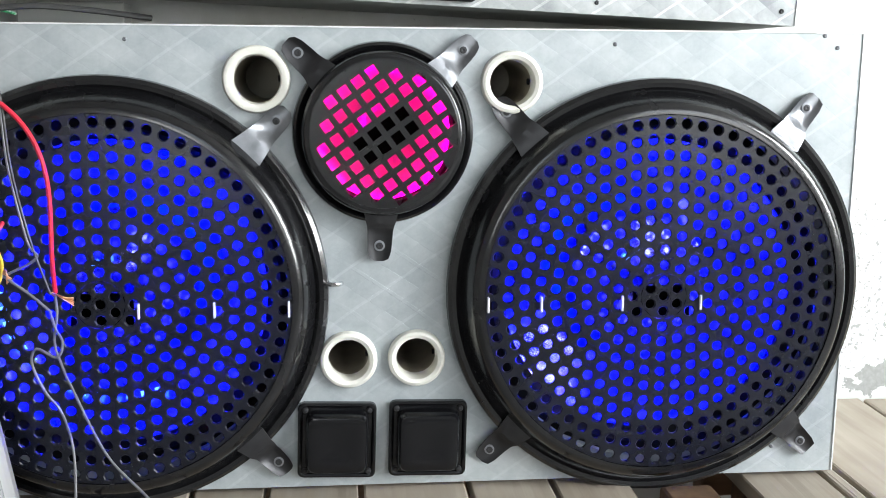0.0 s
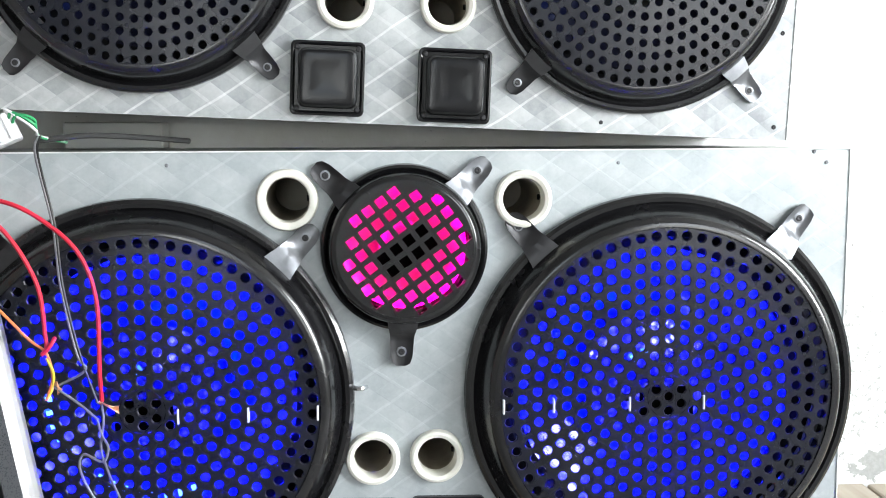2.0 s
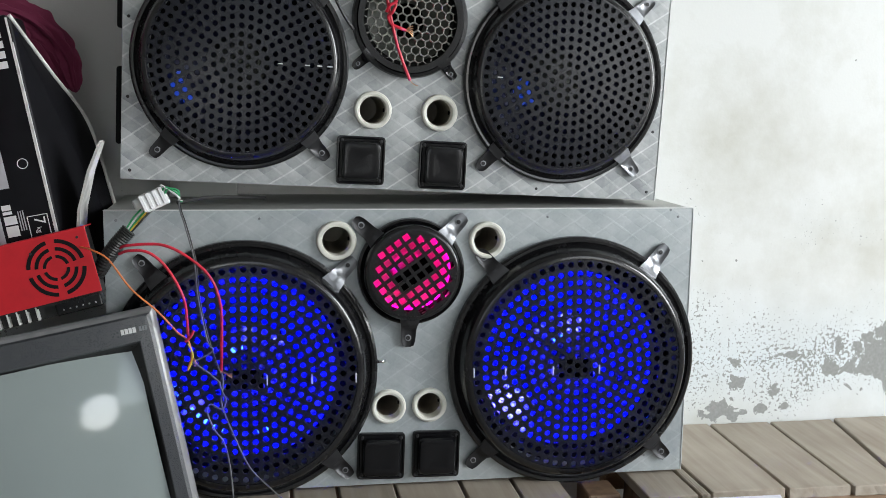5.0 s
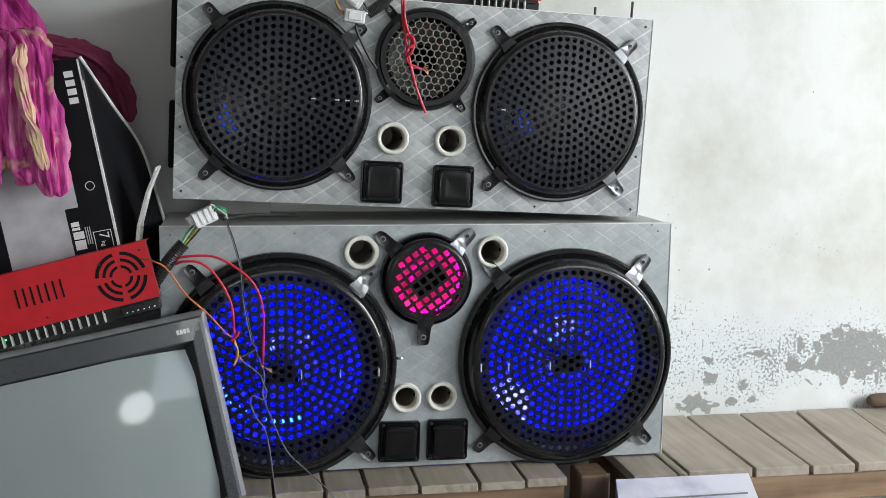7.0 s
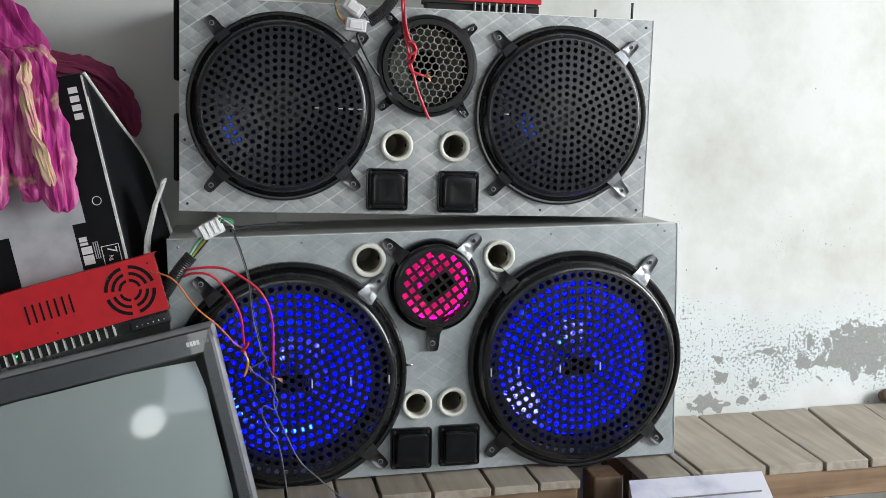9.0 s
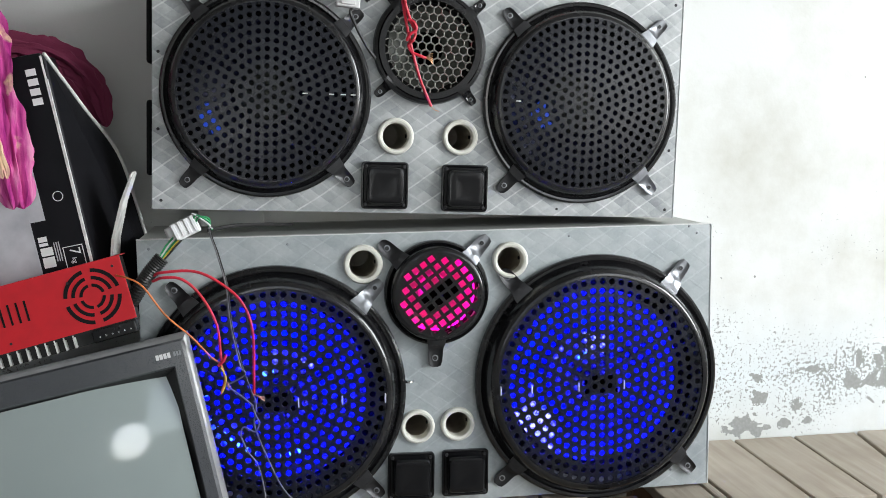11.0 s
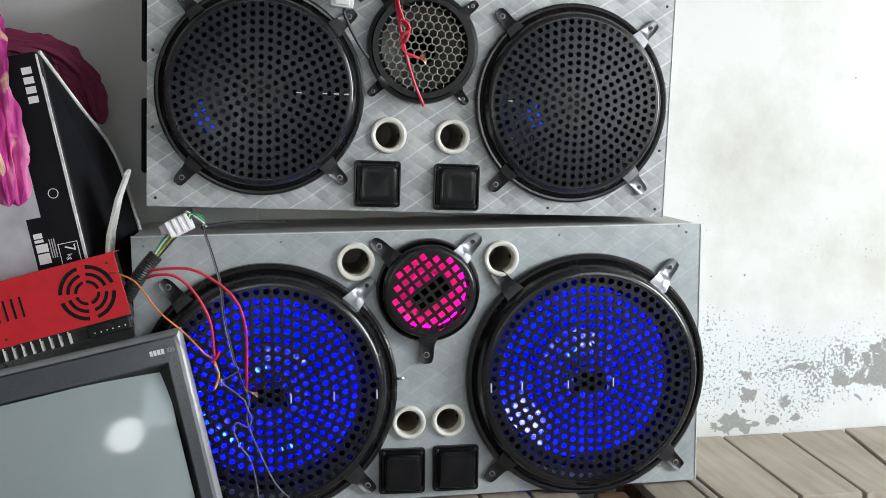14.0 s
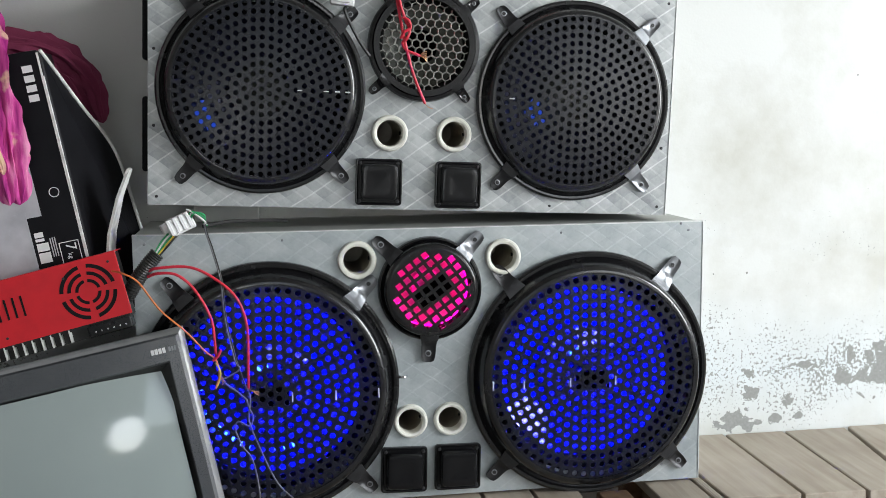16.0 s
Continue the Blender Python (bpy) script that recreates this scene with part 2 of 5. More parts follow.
PLATE_LOW = plate("pale_weave_sheet", (0.33, 0.365, 0.38), (0.54, 0.575, 0.58), (0.66, 0.70, 0.71), 0.058, 0.040, 0.27)
PLATE_UP = plate("silver_weave_sheet", (0.23, 0.245, 0.255), (0.52, 0.54, 0.54), (0.82, 0.83, 0.82), 0.054, 0.037, 0.66)
GREY_PAINT = material("grey_cabinet_sheet", (0.42, 0.43, 0.41), 0.45, 0.1, 0.06, 12, 0.1)
BLACK = material("black_enamel", (0.007, 0.007, 0.008), 0.24, 0.0, 0.1, 30, 0.0, 26, 0.35, gloss=0.55)
BLACK_MESH = material("black_perforated_steel", (0.006, 0.007, 0.012), 0.27, 0.0, 0.1, 60, 0.0, 40, gloss=0.45)
RUBBER = material("black_rubber", (0.006, 0.006, 0.007), 0.6, gloss=0.2)
TWEETER = material("black_plastic", (0.005, 0.005, 0.006), 0.22, 0.0, 0.1, 50, 0.0, 60, 0.0, gloss=0.42)
MATT = material("dead_matt_black_cloth", (0.0012, 0.0012, 0.0012), 0.9, 0.0, 0.1, 50, 0.0, 60, gloss=0.02)
# Dark lacquer with the LED's blue light put into its base colour.
LACQUER = material("blue_tinted_lacquer", (0.016, 0.016, 0.10), 0.12, 0.0, 0.1, 50, 0.0, 60, 0.6, gloss=1.0)
LACQUER.node_tree.nodes["Principled BSDF"].inputs["IOR"].default_value = 2.0
LACQUER.node_tree.nodes["Principled BSDF"].inputs["Coat IOR"].default_value = 2.2
WEB = material("grey_plastic_web", (0.40, 0.40, 0.37), 0.25, 0.65, 0.1, 50, 0.0, 60, 0.3, gloss=0.8)
STEEL = material("dull_galvanised_steel", (0.30, 0.31, 0.33), 0.38, 0.85, 0.12, 60)
BLACK_STEEL = material("blackened_steel", (0.045, 0.045, 0.048), 0.4, 0.5, 0.1, 60)
CHROME = material("bright_steel", (0.75, 0.75, 0.76), 0.2, 1.0, 0.05)
PVC = material("cream_pvc", (0.74, 0.73, 0.66), 0.38, 0.0, 0.05, 60, 0.05)
EDGE = material("bright_bare_sheet_edge", (0.78, 0.79, 0.79), 0.4, 0.2, 0.05, 60)
# Darker copy of the port plastic: shade in the bore, as colour.
PVC_SHADED = material("shaded_pvc_bore", (0.30, 0.27, 0.21), 0.5, 0.0, 0.08, 60)
# Coated paper; the blue tint strengthens the LED glow in the colour.
CONE = material("blue_tinted_paper_cone", (0.020, 0.020, 0.11), 0.23, 0.0, 0.08, 50, 0.03, 200, coat=1.0, gloss=0.35)
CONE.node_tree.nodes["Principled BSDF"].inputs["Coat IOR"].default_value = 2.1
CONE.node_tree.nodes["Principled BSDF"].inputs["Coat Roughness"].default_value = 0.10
CONE_GREY = material("grey_paper_cone", (0.085, 0.092, 0.078), 0.5, 0.0, 0.15, 40, 0.2)
# Paper cone tinted pink to carry the magenta LED's glow.
CONE_SMALL = material("pink_tinted_paper_cone", (0.10, 0.03, 0.06), 0.5, 0.0, 0.1, 50, 0.05, 200, coat=0.3)
CONE_DARK = material("dark_blue_coated_cone", (0.016, 0.020, 0.06), 0.3, 0.3, 0.1, 50, 0.2)
BLUE_LED = glow("blue_led", (0.0, 0.002, 1.0), 2100.0)
# Glow for small boxes that imitate LED reflections on cone and cap.
GLINT = glow("pale_blue_glint", (0.05, 0.20, 1.0), 4.0)
# Weak glow that stands for a blue reflection; the upper speakers are unlit.
BLUE_DIM = glow("faint_blue_reflection", (0.015, 0.09, 0.9), 0.36)
PINK_LED = glow("magenta_led", (1.0, 0.0, 0.27), 140.0)
WALL = peeling_wall()
# For the unseen walls and ceiling, kept dark to limit bounced fill light.
PLAIN_WALL = material("dark_unseen_wall", (0.28, 0.275, 0.265), 0.9, 0.0, 0.08, 3, 0.2, 150)
CEMENT = material("worn_cement", (0.26, 0.255, 0.245), 0.85, 0.0, 0.12, 5, 0.4, 120)
PLANK = wood("weathered_plank", (0.41, 0.36, 0.295), (0.285, 0.235, 0.18), random_tone=0.26)
APRON = wood("raw_brown_timber", (0.36, 0.235, 0.14), (0.17, 0.10, 0.055), 0.6, "X")
POST = wood("dark_brown_timber", (0.20, 0.125, 0.075), (0.07, 0.042, 0.026), 0.65, "Z")
TV_GREY = material("charcoal_plastic", (0.085, 0.09, 0.098), 0.42, 0.0, 0.06, 30, 0.15, 900)
TV_BLACK = material("black_bezel_plastic", (0.012, 0.012, 0.013), 0.3)
TV_FRONT = material("silver_grey_plastic", (0.06, 0.064, 0.072), 0.28, 0.0, 0.04, 30, 0.06, 900, 0.5, gloss=1.0)
# Casing edge in a paler grey that stands for side daylight on it.
TV_EDGE = material("side_lit_casing_edge", (0.24, 0.24, 0.245), 0.32, 0.0, 0.08, 30, 0.06, 900, 0.3)
GLASS = material("grey_picture_tube_glass", (0.36, 0.415, 0.405), 0.06, 0.0, 0.03, 4, 0.0, 300, 1.0)
dusty = GLASS.node_tree
streak, spread = dusty.nodes.new("ShaderNodeTexNoise"), dusty.nodes.new("ShaderNodeMapRange")
streak.inputs["Scale"].default_value, streak.inputs["Detail"].default_value, streak.inputs["Roughness"].default_value = 14.0, 9.0, 0.75
spread.inputs["From Min"].default_value, spread.inputs["From Max"].default_value = 0.35, 0.7
spread.inputs["To Min"].default_value, spread.inputs["To Max"].default_value = 0.01, 0.085
dusty.links.new(dusty.nodes["Texture Coordinate"].outputs["Object"], streak.inputs["Vector"])
dusty.links.new(streak.outputs["Fac"], spread.inputs["Value"])
dusty.links.new(spread.outputs[0], dusty.nodes["Principled BSDF"].inputs["Coat Roughness"])
RED = material("red_powder_coat", (0.60, 0.010, 0.020), 0.48, 0.0, 0.05, 40, 0.06, 800)
FIN = material("black_heat_sink", (0.02, 0.02, 0.02), 0.45, 0.3)
FIN_PALE = material("bare_fin_edge", (0.80, 0.80, 0.78), 0.4, 0.3)
CARTON = material("black_printed_carton", (0.008, 0.008, 0.010), 0.4, 0.0, 0.1, 30, gloss=0.15)
CARTON_PALE = material("grey_white_print", (0.50, 0.50, 0.53), 0.5, 0.0, 0.08, 25, dirt=(0.36, 0.36, 0.39))
WHITE = material("white_print", (0.80, 0.80, 0.80), 0.5, 0.0, 0.03)
CARTON_EDGE = material("scuffed_white_board_edge", (0.80, 0.79, 0.77), 0.6, 0.0, 0.12, 60)


def cloth(name, deep, mid, pale, cream):
    """Thin crinkled cotton: dye that runs along the hang, faded ridges and undyed cream patches."""
    m = bpy.data.materials.new(name)
    m.use_nodes = True
    n, l = m.node_tree.nodes, m.node_tree.links
    b = n["Principled BSDF"]
    b.inputs["Roughness"].default_value = 0.9
    b.inputs["Specular IOR Level"].default_value = 0.15
    co, mp = n.new("ShaderNodeTexCoord"), n.new("ShaderNodeMapping")
    mp.inputs["Scale"].default_value = (95, 60, 13)
    l.new(co.outputs["Object"], mp.inputs["Vector"])
    run, weave, bare = n.new("ShaderNodeTexNoise"), n.new("ShaderNodeTexNoise"), n.new("ShaderNodeTexNoise")
    for node, s, d in ((run, 1.0, 6.0), (weave, 420.0, 3.0), (bare, 26.0, 4.0)):
        node.inputs["Scale"].default_value, node.inputs["Detail"].default_value = s, d
    l.new(mp.outputs[0], run.inputs["Vector"])
    l.new(co.outputs["Object"], weave.inputs["Vector"])
    l.new(co.outputs["Object"], bare.inputs["Vector"])
    ramp = n.new("ShaderNodeValToRGB")
    e = ramp.color_ramp.elements
    e[0].position, e[0].color, e[1].position, e[1].color = 0.34, (*deep, 1), 0.70, (*pale, 1)
    e.new(0.50).color = (*mid, 1)
    l.new(run.outputs["Fac"], ramp.inputs["Fac"])
    mix, spread = n.new("ShaderNodeMix"), n.new("ShaderNodeMapRange")
    mix.data_type = "RGBA"
    spread.inputs["From Min"].default_value, spread.inputs["From Max"].default_value = 0.60, 0.70
    l.new(bare.outputs["Fac"], spread.inputs["Value"])
    l.new(spread.outputs[0], mix.inputs[0])
    l.new(ramp.outputs["Color"], mix.inputs[6])
    mix.inputs[7].default_value = (*cream, 1)
    l.new(mix.outputs[2], b.inputs["Base Color"])
    bp = n.new("ShaderNodeBump")
    bp.inputs["Strength"].default_value, bp.inputs["Distance"].default_value = 0.8, 0.003
    l.new(chain(n, l, "ADD", run.outputs["Fac"], chain(n, l, "MULTIPLY", weave.outputs["Fac"], 0.12)), bp.inputs["Height"])
    l.new(bp.outputs[0], b.inputs["Normal"])
    return m


CLOTH = cloth("pink_tie_dyed_cotton", (0.30, 0.020, 0.17), (0.58, 0.075, 0.31), (0.78, 0.30, 0.50), (0.72, 0.50, 0.34))
CREAM = material("cream_cotton", (0.78, 0.55, 0.36), 0.85, 0.0, 0.1, 40, 0.5, 900, dirt=(0.66, 0.14, 0.36), reach=0.44)
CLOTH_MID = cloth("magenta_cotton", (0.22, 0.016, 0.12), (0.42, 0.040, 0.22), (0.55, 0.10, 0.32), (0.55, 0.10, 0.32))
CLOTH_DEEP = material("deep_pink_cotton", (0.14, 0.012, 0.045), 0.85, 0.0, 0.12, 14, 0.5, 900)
RED_WIRE = material("red_wire_sleeve", (0.66, 0.02, 0.05), 0.4)
ORANGE_WIRE = material("orange_wire_sleeve", (0.72, 0.20, 0.06), 0.4)
YELLOW_WIRE = material("yellow_wire_sleeve", (0.75, 0.55, 0.05), 0.4)
GREEN_WIRE = material("green_wire_sleeve", (0.03, 0.33, 0.12), 0.4)
GREY_WIRE = material("grey_wire_sleeve", (0.16, 0.16, 0.17), 0.4)
BLACK_WIRE = material("black_wire_sleeve", (0.02, 0.02, 0.02), 0.45)
NYLON = material("white_nylon", (0.75, 0.75, 0.76), 0.45, 0.0, 0.06, 120)
COPPER = material("bare_copper", (0.72, 0.38, 0.20), 0.35, 1.0)
FOIL = material("white_laminated_sheet", (0.66, 0.66, 0.74), 0.22, 0.0, 0.06, 16, dirt=(0.38, 0.38, 0.52))
FOIL_EDGE = material("grey_board_edge", (0.22, 0.22, 0.23), 0.6)


# ---- mesh helpers ----
def thing(name, m, label, category, group="", kind=""):
    ob = new(name)
    ob.matrix_world = m
    ob.empty_display_size = 0.05
    return tagged(ob, label, category, group, kind)


def mesh_object(name, bm, mat, smooth=False):
    me = bpy.data.meshes.new(name)
    bmesh.ops.recalc_face_normals(bm, faces=bm.faces)
    bm.to_mesh(me)
    bm.free()
    me.materials.append(mat)
    if smooth:
        me.polygons.foreach_set("use_smooth", [True] * len(me.polygons))
        me.set_sharp_from_angle(angle=radians(38))
    return new(name, me)


def part(name, bm, mat, parent, label="", smooth=False, m=None):
    ob = mesh_object(name, bm, mat, smooth)
    ob.parent = parent
    if m is not None:
        ob.matrix_basis = m
    return tagged(ob, label)


def solid(name, bm, mat, label, category, group="", kind="", smooth=False, m=None):
    ob = mesh_object(name, bm, mat, smooth)
    if m is not None:
        ob.matrix_world = m
    return tagged(ob, label, category, group, kind)


def box(x0, x1, y0, y1, z0, z1, bevel=0.0, bm=None, m=None, segments=2):
    one = bmesh.new()
    bmesh.ops.create_cube(one, size=1)
    for v in one.verts:
        v.co = Vector(((x0 + x1) / 2 + v.co.x * (x1 - x0), (y0 + y1) / 2 + v.co.y * (y1 - y0), (z0 + z1) / 2 + v.co.z * (z1 - z0)))
    if bevel:
        bmesh.ops.bevel(one, geom=one.edges[:], offset=bevel, segments=segments, affect="EDGES", profile=0.5)
    if m is not None:
        bmesh.ops.transform(one, matrix=m, verts=one.verts)
    return merge(bm, one)


def merge(bm, one):
    if bm is None:
        return one
    seen = {v: bm.verts.new(v.co) for v in one.verts}
    for f in one.faces:
        bm.faces.new([seen[v] for v in f.verts])
    one.free()
    return bm


def lathe(profile, cx=0.0, cz=0.0, steps=72, bm=None, closed=False):
    """Turns (radius, y) pairs about the axis along y through (cx, cz)."""
    bm = bm or bmesh.new()
    rings = []
    for r, y in profile:
        if r < 1e-6:
            rings.append([bm.verts.new((cx, y, cz))])
        else:
            rings.append([bm.verts.new((cx + r * math.cos(2 * math.pi * k / steps), y, cz + r * math.sin(2 * math.pi * k / steps))) for k in range(steps)])
    pairs = list(zip(rings, rings[1:])) + ([(rings[-1], rings[0])] if closed else [])
    for a, b in pairs:
        for k in range(steps):
            q = [a[k % len(a)], a[(k + 1) % len(a)], b[(k + 1) % len(b)], b[k % len(b)]]
            q = list(dict.fromkeys(q))
            if len(q) > 2:
                bm.faces.new(q)
    return bm


def smooth_path(points, steps=8):
    """A Catmull-Rom line through the points."""
    p = [Vector(q) for q in points]
    p = [p[0] * 2 - p[1]] + p + [p[-1] * 2 - p[-2]]
    out = []
    for a, b, c, d in zip(p, p[1:], p[2:], p[3:]):
        for k in range(steps):
            t = k / steps
            out.append(0.5 * (2 * b + (c - a) * t + (2 * a - 5 * b + 4 * c - d) * t * t + (3 * b - a - 3 * c + d) * t ** 3))
    return out + [p[-2]]


def tube(points, r, sides=8, steps=8, bm=None, ribs=0.0):
    bm = bm or bmesh.new()
    path = smooth_path(points, steps)
    rings, side = [], None
    for k, p in enumerate(path):
        d = (path[min(k + 1, len(path) - 1)] - path[max(k - 1, 0)]).normalized()
        side = d.orthogonal().normalized() if side is None else (side - d * side.dot(d)).normalized()
        up = d.cross(side)
        rad = r * (1 + (ribs if k % 2 else 0))
        rings.append([bm.verts.new(p + rad * (math.cos(2 * math.pi * j / sides) * side + math.sin(2 * math.pi * j / sides) * up)) for j in range(sides)])
    for a, b in zip(rings, rings[1:]):
        for j in range(sides):
            bm.faces.new((a[j], a[(j + 1) % sides], b[(j + 1) % sides], b[j]))
    bm.faces.new(rings[0])
    bm.faces.new(rings[-1])
    return bm


def sheet_with_holes(w0, w1, h0, h1, holes, thick):
    """A board in x and z, its face at y = 0, with round openings (cx, cz, r) through it."""
    from mathutils.geometry import delaunay_2d_cdt
    pts, edges = [], []
    def loop(points):
        s = len(pts)
        pts.extend(Vector(p) for p in points)
        edges.extend((s + k, s + (k + 1) % len(points)) for k in range(len(points)))
    loop([(w0, h0), (w1, h0), (w1, h1), (w0, h1)])
    for cx, cz, r in holes:
        loop([(cx + r * math.cos(2 * math.pi * k / 48), cz + r * math.sin(2 * math.pi * k / 48)) for k in range(48)])
    co, ed, fa, *_ = delaunay_2d_cdt(pts, edges, [], 0, 1e-6)
    bm = bmesh.new()
    front = [bm.verts.new((p.x, 0, p.y)) for p in co]
    back = [bm.verts.new((p.x, thick, p.y)) for p in co]
    count = {}
    for f in fa:
        c = sum((co[i] for i in f), Vector((0, 0))) / len(f)
        if any((c.x - cx) ** 2 + (c.y - cz) ** 2 < r * r * 0.98 for cx, cz, r in holes):
            continue
        bm.faces.new([front[i] for i in f])
        bm.faces.new([back[i] for i in reversed(f)])
        for a, b in zip(f, f[1:] + f[:1]):
            count[frozenset((a, b))] = count.get(frozenset((a, b)), 0) + 1
    for e, k in count.items():
        if k == 1:
            a, b = e
            bm.faces.new((front[a], front[b], back[b], back[a]))
    return bm


def cell(bm, outer, inner, y_outer, y_inner, depth):
    """One opening of a perforated sheet: a frame between two loops of as many points, with walls going back."""
    n = len(outer)
    o = [bm.verts.new((p[0], y_outer(p), p[1])) for p in outer]
    mx, mz = sum(p[0] for p in inner) / n, sum(p[1] for p in inner) / n
    c = [bm.verts.new((mx + (p[0] - mx) * 1.20, y_inner(p), mz + (p[1] - mz) * 1.20)) for p in inner]
    i = [bm.verts.new((p[0], y_inner(p) + 0.0009, p[1])) for p in inner]
    d = [bm.verts.new((p[0], y_inner(p) + depth, p[1])) for p in inner]
    for k in range(n):
        j = (k + 1) % n
        bm.faces.new((o[k], o[j], c[j], c[k]))
        bm.faces.new((c[k], c[j], i[j], i[k]))
        bm.faces.new((i[k], i[j], d[j], d[k]))


def ring_holes(rings, pitch, hole, dome, edge):
    """Round holes in rings about the middle, in a slightly domed disc."""
    bm = bmesh.new()
    y = lambda p: dome * (1 - (math.hypot(*p) / (pitch * (rings + 0.5))) ** 2)
    def circle(cx, cz, r, turn):
        return [(cx + r * math.cos(turn + k * math.pi / 4), cz + r * math.sin(turn + k * math.pi / 4)) for k in range(8)]
    cell(bm, circle(0, 0, pitch / 2, 0), circle(0, 0, hole, 0), y, y, 0.0022)
    for n in range(1, rings + 1):
        count, r = 6 * n, n * pitch
        step, turn = 2 * math.pi / count, (n % 2) * math.pi / count
        lo, hi = r - pitch / 2, r + pitch / 2
        for k in range(count):
            a = turn + k * step
            at = lambda q, b: (q * math.cos(b), q * math.sin(b))
            outer = [at(hi, a), at(hi, a + step / 2), at(r, a + step / 2), at(lo, a + step / 2), at(lo, a), at(lo, a - step / 2), at(r, a - step / 2), at(hi, a - step / 2)]
            c = at(r, a)
            inner = circle(c[0], c[1], hole, a)
            cell(bm, outer, inner, y, y, 0.0022)
    out = pitch * (rings + 0.5)
    lathe([(out, 0.0), (edge, 0.0015), (edge, 0.004)], bm=bm)
    return bm


def honeycomb(radius, pitch, hole, turn, depth, edge):
    """Six-sided openings in a lattice within a disc."""
    bm = bmesh.new()
    flat = lambda p: 0.0
    a, b = Vector((pitch, 0)), Vector((pitch / 2, pitch * math.sqrt(3) / 2))
    spin = Matrix.Rotation(turn, 2)
    full = pitch / 2 / math.cos(math.pi / 6)
    k = int(radius / pitch) + 3
    for i in range(-2 * k, 2 * k):
        for j in range(-2 * k, 2 * k):
            c = spin @ (a * i + b * j)
            if c.length > radius:
                continue
            loop = lambda r: [(c.x + r * math.cos(turn + math.pi / 6 + math.pi * q / 3), c.y + r * math.sin(turn + math.pi / 6 + math.pi * q / 3)) for q in range(6)]
            cell(bm, loop(full), loop(full * hole), flat, flat, depth)
    lathe([(radius - pitch * 0.15, 0.0012), (edge, 0.0012), (edge, 0.005)], bm=bm)
    return bm


# ---- speaker cabinets ----
def bracket(parent, cx, cz, ring, ang, size, mat, proud):
    """A bent clamp: a flared tongue over the rim, a waisted riser and a rounded foot with turned-up sides and a screw."""
    bm = bmesh.new()
    s, t = size, 0.0016
    rows = [(ring - 0.0145 * s, -proud - 0.0040, 0.0150), (ring - 0.0080 * s, -proud - 0.0035, 0.0128), (ring + 0.0005, -proud - 0.0020, 0.0108), (ring + 0.0040 * s, -proud + 0.0025, 0.0097),
            (ring + 0.0075 * s, -0.0050, 0.0092), (ring + 0.0110 * s, -0.0036, 0.0092), (ring + 0.0220 * s, -0.0034, 0.0085), (ring + 0.0275 * s, -0.0034, 0.0068), (ring + 0.0300 * s, -0.0034, 0.0035)]
    n = 6
    top, low = [], []
    for k, (r, y, w) in enumerate(rows):
        flare = max(0.0, 1 - k / 2.5)
        line = []
        for j in range(n + 1):
            u = 2 * j / n - 1
            lift = -0.0035 * s * max(0.0, abs(u) - 0.55) / 0.45 if 4 <= k <= 7 else 0.0
            line.append((r - 0.0040 * s * flare * u * u, y + lift, u * w * s))
        top.append([bm.verts.new(p) for p in line])
        low.append([bm.verts.new((p[0], p[1] + t, p[2])) for p in line])
    for k in range(len(rows) - 1):
        for j in range(n):
            bm.faces.new((top[k][j], top[k][j + 1], top[k + 1][j + 1], top[k + 1][j]))
            bm.faces.new((low[k][j], low[k + 1][j], low[k + 1][j + 1], low[k][j + 1]))
        for j in (0, n):
            bm.faces.new((top[k][j], top[k + 1][j], low[k + 1][j], low[k][j]))
    for k in (0, len(rows) - 1):
        for j in range(n):
            bm.faces.new((top[k][j], low[k][j], low[k][j + 1], top[k][j + 1]))
    m = Matrix.Translation((cx, 0, cz)) @ Matrix.Rotation(-ang, 4, "Y")
    ob = part("bracket", bm, mat, parent, "bent steel clamp bracket", True, m=m)
    washer = lathe([(0.0040 * s, -0.0034), (0.0040 * s, -0.0044), (0.0026 * s, -0.0046)], ring + 0.0185 * s, 0, 16)
    part("washer", washer, STEEL, ob, "dull steel washer")
    screw = lathe([(0.0, -0.0048), (0.0012 * s, -0.0052), (0.0026 * s, -0.0050), (0.0028 * s, -0.0036)], ring + 0.0185 * s, 0, 14)
    part("screw", screw, BLACK_STEEL, ob)
    return ob


